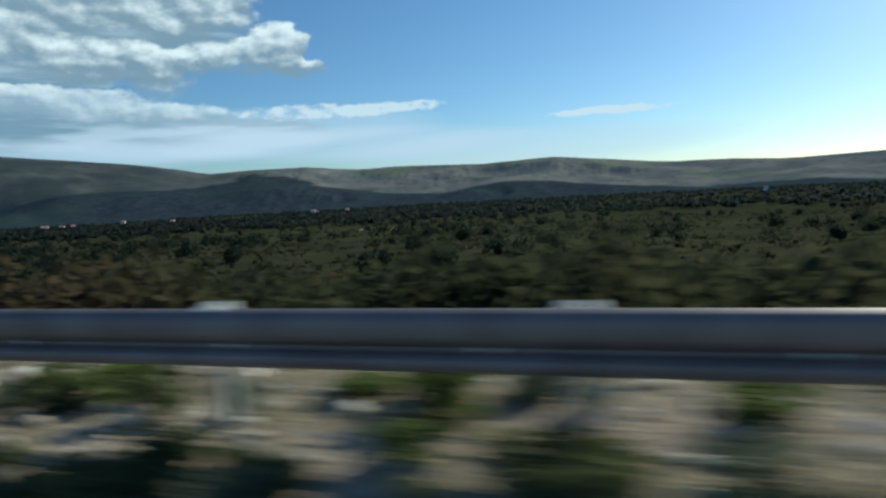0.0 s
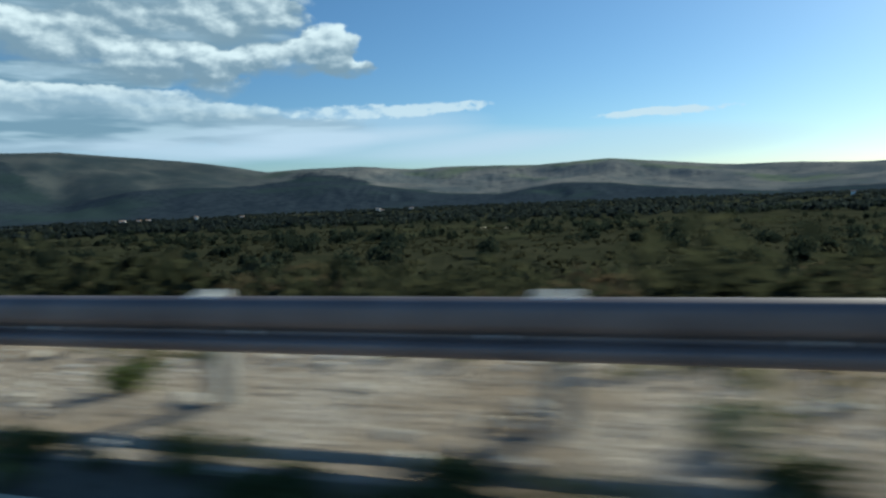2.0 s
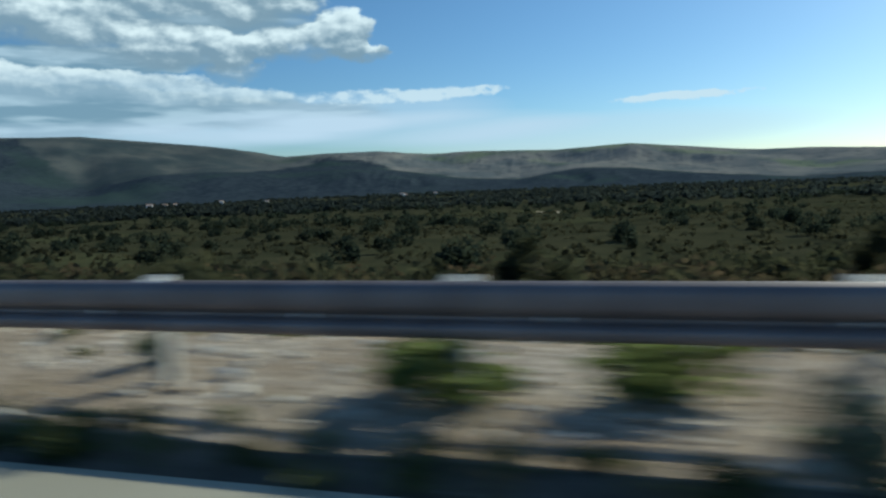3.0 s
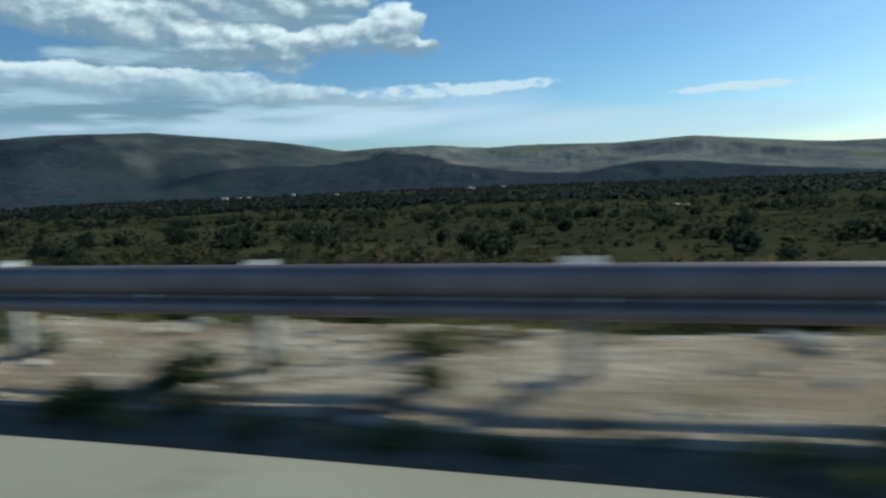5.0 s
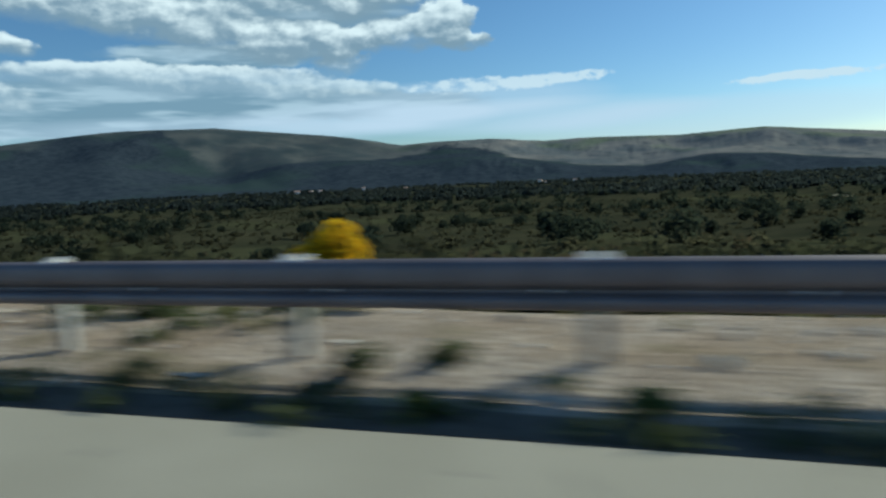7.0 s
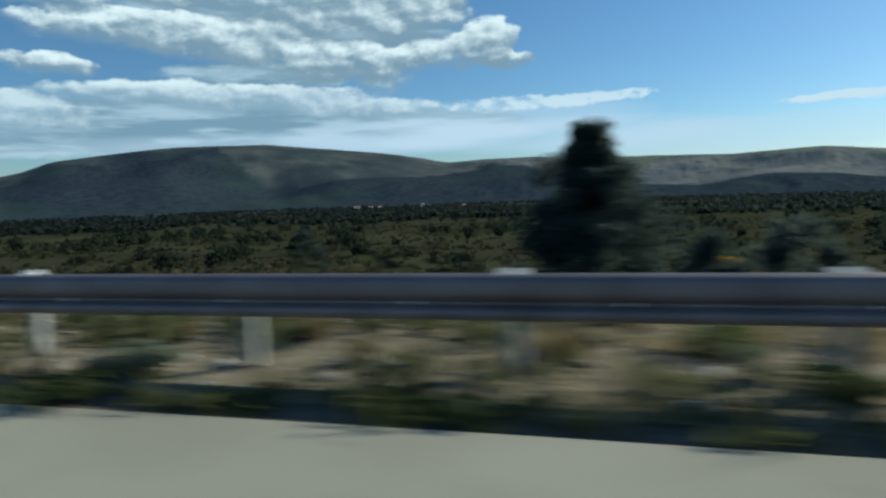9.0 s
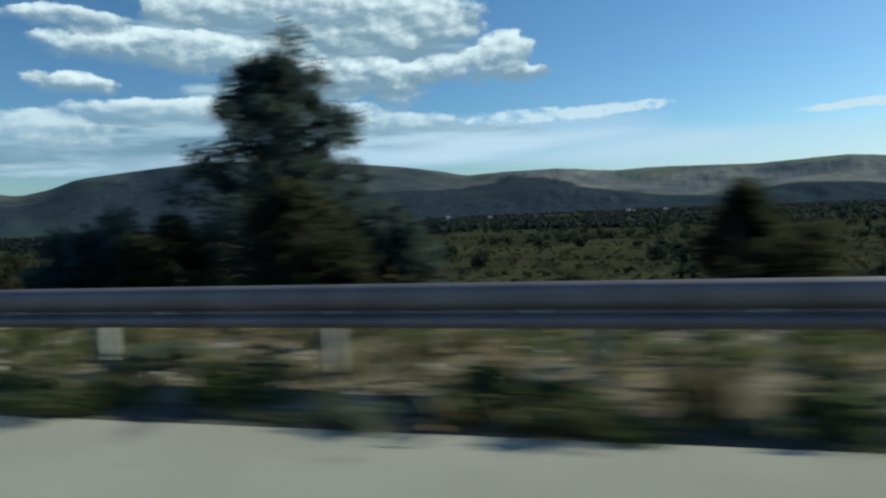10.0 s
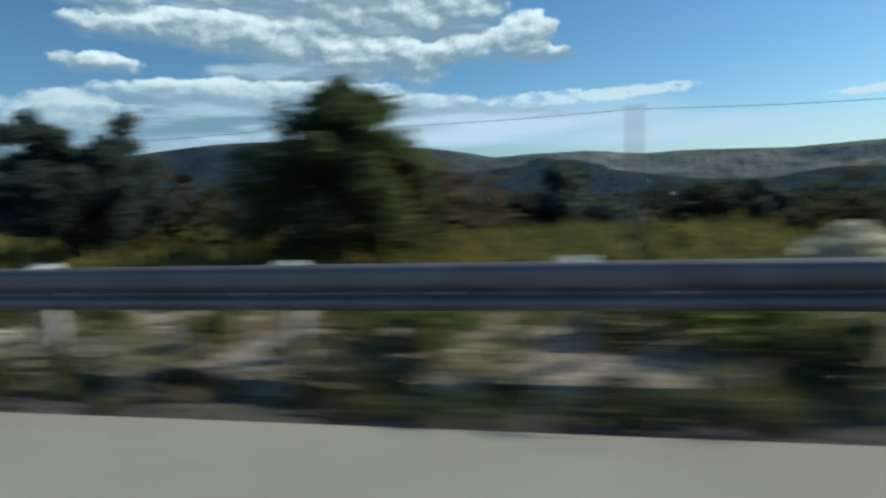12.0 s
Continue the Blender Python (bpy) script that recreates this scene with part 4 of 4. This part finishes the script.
def bush(s, o, width, top, seed, mat=SCRUB_LEAF, label="dark green shrub on the slope behind the rail", name="shrub", per=280):
    r = np.random.default_rng(seed)
    z = ground_z(s, o)
    h = max(0.5, top - z)
    ob = tagged(new(name), label, "bush", "shrubs behind the guard rail")
    ob.matrix_basis = Matrix.Translation(at(s, o, z)) @ Matrix.Rotation(r.uniform(0, 6.28), 4, "Z")
    cs, rs = [(0, 0, h * 0.4)], [(width * 0.36, width * 0.36, h * 0.4)]
    for i in range(22):
        a, d = r.uniform(0, 6.28), math.sqrt(r.random())
        q = r.uniform(0.12, 0.2) * min(width, h * 1.2)
        roof = max(q, h * (1 - 0.55 * d * d) - q)
        cs.append((math.cos(a) * d * width * 0.4, math.sin(a) * d * width * 0.4, roof * (1.0 if i % 2 else r.uniform(0.3, 0.9))))
        rs.append((q, q, q * r.uniform(0.8, 1.1)))
    v, f = leaves(cs, rs, per, 0.05 * max(1.0, (width / 1.4) ** 0.7), r, 0.3, 0.8, 1.3)
    v[:, 2] = np.maximum(v[:, 2], 0.0)
    part_of("foliage", mesh_of("foliage", v, f, mat), ob)
    bm = bmesh.new()
    for i in range(6):
        a, d = r.uniform(0, 6.28), r.uniform(0.1, 0.3) * width
        tube(bm, (0, 0, -0.15), (math.cos(a) * d, math.sin(a) * d, h * r.uniform(0.5, 0.85)), 0.04, 0.012)
    part_of("branchwork", finish(bm, "branchwork", BARK), ob)


for i, q in enumerate([(13.7, 6.1, 3.6, 0.36), (20.0, 6.1, 3.6, 0.2), (147.9, 4.8, 1.3, 0.50), (147.2, 5.3, 0.9, 0.25), (158.8, 6.3, 1.9, 0.42),
                       (168.1, 5.3, 1.8, 0.72), (202.0, 4.6, 4.3, 1.42), (197.9, 4.6, 2.8, 1.46), (196.4, 4.8, 1.9, 1.28), (194.9, 4.4, 2.6, 1.55),
                       (191.8, 4.6, 2.6, 1.3), (207.6, 6.0, 1.0, 0.35)]):
    broom(*q, 40 + i, 0.02 if i in (1, 4) else 0.24 if i == 0 else 0.42 if i in (2, 3, 7, 8, 9) else 0.8)
tree(209.6, 8.9, 4.0, 3.05, 61, PINE_LEAF, "dark grey-green conical tree behind the guard rail", 1.25, 0.05, 0.3)
tree(238.2, 8.0, 5.0, 5.1, 62, PINE_LEAF, "tall ragged dark pine behind the guard rail", 0.85, 0.05, 0.9)
tree(281.2, 4.4, 3.2, 3.0, 63, OLIVE_LEAF, "olive-green tree with a ragged crown above dry grass", 0.95, 0.06)
tree(285.9, 5.0, 2.8, 2.50, 64, PINE_LEAF, "dark dense round-crowned tree above dry grass", 0.25, 0.15)
for i, q in enumerate([(154.1, 6.3, 3.9, 0.9), (148.9, 6.3, 1.3, 0.11), (207.9, 5.0, 1.6, 0.65), (200.5, 12.0, 0.9, 1.32), (215.9, 8.9, 1.2, 0.55),
                       (205.6, 9.9, 2.4, 0.86), (244.1, 9.7, 1.6, 1.20), (236.2, 4.7, 2.2, 1.40), (236.0, 7.7, 2.6, 1.55),
                       (230.0, 4.4, 2.0, 1.55), (241.7, 6.4, 2.8, 1.9), (237.0, 5.6, 2.7, 2.0), (239.6, 5.4, 2.2, 1.5)]):
    bush(*q, 70 + i, BROOM_LEAF if i == 0 else SCRUB_LEAF if i in (7, 9, 11, 12) else PINE_LEAF)
for i, q in enumerate([(284.6, 17.7, 3.6, 1.32), (276.3, 17.7, 3.0, 0.72), (278.2, 11.0, 3.2, 1.71), (274.7, 10.0, 3.2, 1.3), (280.6, 12.0, 1.1, 0.98),
                       (271.4, 12.0, 2.2, 0.67), (66.0, 10.8, 1.7, 0.06), (22.0, 11.0, 2.5, 0.10), (1.2, 13.2, 3.7, -0.45), (16.5, 13.2, 2.9, 0.0),
                       (73.5, 16.8, 2.9, -0.4)]):
    bush(*q, 90 + i, SCRUB_LEAF if i > 5 else PINE_LEAF)
# the thicket behind the bank, and single trees of the near valley
hedge = random.Random(12)
for i in range(15):
    bush(257.0 + 3.1 * i + hedge.uniform(-1, 1), hedge.uniform(14.5, 20), hedge.uniform(2.4, 4.2), hedge.uniform(0.45, 1.35), 130 + i, PINE_LEAF if i % 3 else SCRUB_LEAF)
bush(275.2, 3.0, 1.3, 0.74, 110, PALE_BLOOM, "pale cream-flowering bush above dry grass", "flowering_bush", 70)


def flower_clump(s, o, width, height):
    """A low cushion of yellow flowers on the rubble."""
    r = np.random.default_rng(151)
    ob = tagged(new("flower_clump"), "small cushion of bright yellow flowers on rubble", "flowers")
    ob.matrix_basis = Matrix.Translation(at(s, o, ground_z(s, o) - 0.01))
    spots = [(r.uniform(-0.4, 0.4) * width, r.uniform(-0.3, 0.3) * width, height * r.uniform(0.35, 0.6)) for i in range(9)]
    v, f = leaves(spots, [(0.16 * width, 0.16 * width, height * 0.4)] * 9, 40, 0.035, r, 0.2, 0.6, 1.3)
    v[:, 2] = np.abs(v[:, 2])
    part_of("foliage", mesh_of("foliage", v, f, OLIVE_LEAF), ob)
    v, f = leaves([(x, y, z + height * 0.3) for x, y, z in spots], [(0.15 * width, 0.15 * width, height * 0.25)] * 9, 60, 0.022, r, 0.5, 1.2)
    part_of("blossom", mesh_of("blossom", v, f, BROOM_FLOWER), ob, "bright yellow blossom")


flower_clump(33.2, 0.30, 0.32, 0.16)


def build_meadow(count):
    """Dry grass on the bank by the poles."""
    r = np.random.default_rng(9)
    cs, rs = [], []
    for i in range(count):
        s, o = r.uniform(255, 305), r.uniform(2.0, 14)
        h = r.uniform(0.15, 0.4)
        if r.random() > smooth(s, 267, 274):
            continue
        cs.append(at(s, o, ground_z(s, o) + h * 0.3)[:])
        rs.append((h, h, h * 0.8))
    v, f = leaves(cs, rs, 14, 0.10, r, 0.2, 0.3, 2.0)
    tagged(new("meadow_grass", mesh_of("meadow_grass", v, f, MEADOW_LEAF)), "yellowing tall grass on the bank", "grass", kind="stuff")


build_meadow(4200)


def build_poles():
    spots = [(271.7, 5.3), (277.1, 5.3), (282.5, 5.3), (288.0, 5.3), (293.4, 5.3)]
    tops = []
    for s, o in spots:
        z = ground_z(s, o)
        h = 2.27 - z
        tops.append(at(s, o, 2.2))
        pole = tagged(new("wooden_pole"), "slim weathered wooden pole carrying a thin wire", "pole", "poles with a wire")
        pole.matrix_basis = Matrix.Translation(at(s, o, z)) @ Matrix.Rotation(s / BEND, 4, "Z")
        bm = bmesh.new()
        tube(bm, (0, 0, -0.3), (0.01, 0, h), 0.042, 0.032, 10)
        part_of("shaft", finish(bm, "shaft", WOOD_GREY, True), pole)
        bm = bmesh.new()
        tube(bm, (0, -0.03, h - 0.07), (0, -0.13, h - 0.07), 0.018, 0.012, 8)
        part_of("insulator", finish(bm, "insulator", CAP_WHITE), pole)
    pts = []
    for a, b in zip(tops, tops[1:]):
        pts += [a.lerp(b, i / 8) + Vector((0, -0.1, -0.06 * (1 - (i / 4 - 1) ** 2))) for i in range(8)]
    pts.append(tops[-1] + Vector((0, -0.1, 0)))
    verts, faces = [], []
    for i, p in enumerate(pts):
        verts += [(p + Vector((0, 0.0035 * math.cos(q * 1.5708), 0.0035 * math.sin(q * 1.5708))))[:] for q in range(4)]
        if i:
            faces += [[4 * i - 4 + q, 4 * i - 4 + (q + 1) % 4, 4 * i + (q + 1) % 4, 4 * i + q] for q in range(4)]
    tagged(new("wire", mesh_of("wire", verts, faces, WIRE)), "thin dark wire strung between the poles", "wire")


build_poles()

# ---- far houses and the sandy track ----


def house(x, y, turn, w, d, h, storeys=1):
    r = math.hypot(x, y + BEND) - BEND
    s = math.atan2(-x, y + BEND) * BEND
    z = ground_z(s, r)
    ob = tagged(new("house"), "small pale plastered house with a tiled roof among trees", "house", "houses in the valley")
    ob.matrix_basis = Matrix.Translation((x, y, z + 1.0)) @ Matrix.Rotation(turn, 4, "Z")
    bm = bmesh.new()
    box(bm, w, d, h + 3, Matrix.Translation((0, 0, (h - 3) / 2)))
    part_of("wall", finish(bm, "wall", PLASTER), ob)
    bm = bmesh.new()
    rise = d * 0.26
    v = [bm.verts.new(p) for p in ((-w / 2 - 0.4, -d / 2 - 0.4, h), (w / 2 + 0.4, -d / 2 - 0.4, h), (w / 2 + 0.4, d / 2 + 0.4, h), (-w / 2 - 0.4, d / 2 + 0.4, h),
                                   (-w / 2 - 0.4, 0, h + rise), (w / 2 + 0.4, 0, h + rise))]
    for q in ((0, 1, 5, 4), (2, 3, 4, 5), (1, 2, 5), (3, 0, 4), (3, 2, 1, 0)):
        bm.faces.new([v[i] for i in q])
    part_of("roof", finish(bm, "roof", ROOF_TILE), ob)
    for floor in range(storeys):
        for i in range(3):
            bm = bmesh.new()
            box(bm, 1.0, 0.12, 1.4, Matrix.Translation((w * (i - 1) * 0.3, -d / 2 - 0.03, 1.6 + 2.8 * floor)))
            part_of("window", finish(bm, "window", GLASS_DARK), ob)


for q in [(-1172, 1030, 0.7, 13, 9, 5.5, 2), (-1150, 1052, 0.3, 9, 8, 4.5, 1), (-1131, 1062, 0.9, 8, 7, 4, 1), (-1052, 1120, 0.6, 8, 8, 5.5, 2), (-985, 1195, 0.5, 9, 7, 4, 1),
          (-717, 1364, 0.2, 10, 8, 6, 2), (-700, 1350, 0.5, 8, 7, 4, 1), (-642, 1394, 0.3, 9, 8, 5, 1), (296, 1459, -0.2, 9, 8, 6, 2)]:
    house(*q)


def build_track():
    """The sandy track that climbs the valley side."""
    verts, faces = [], []
    for i in range(14):
        q = i / 13
        x, y = -146 - 9 * q - 4 * math.sin(q * 5), 330 + 75 * q
        for w in (-1.6, 1.6):
            px, py = x + w, y + w * 0.1
            s, o = math.atan2(-px, py + BEND) * BEND, math.hypot(px, py + BEND) - BEND
            verts.append((px, py, ground_z(s, o) + 0.5))
        if i:
            k = 2 * i
            faces.append([k - 2, k - 1, k + 1, k])
    tagged(new("track", mesh_of("track", verts, faces, SAND)), "pale sandy track through the scrub", "track", kind="structure")


build_track()
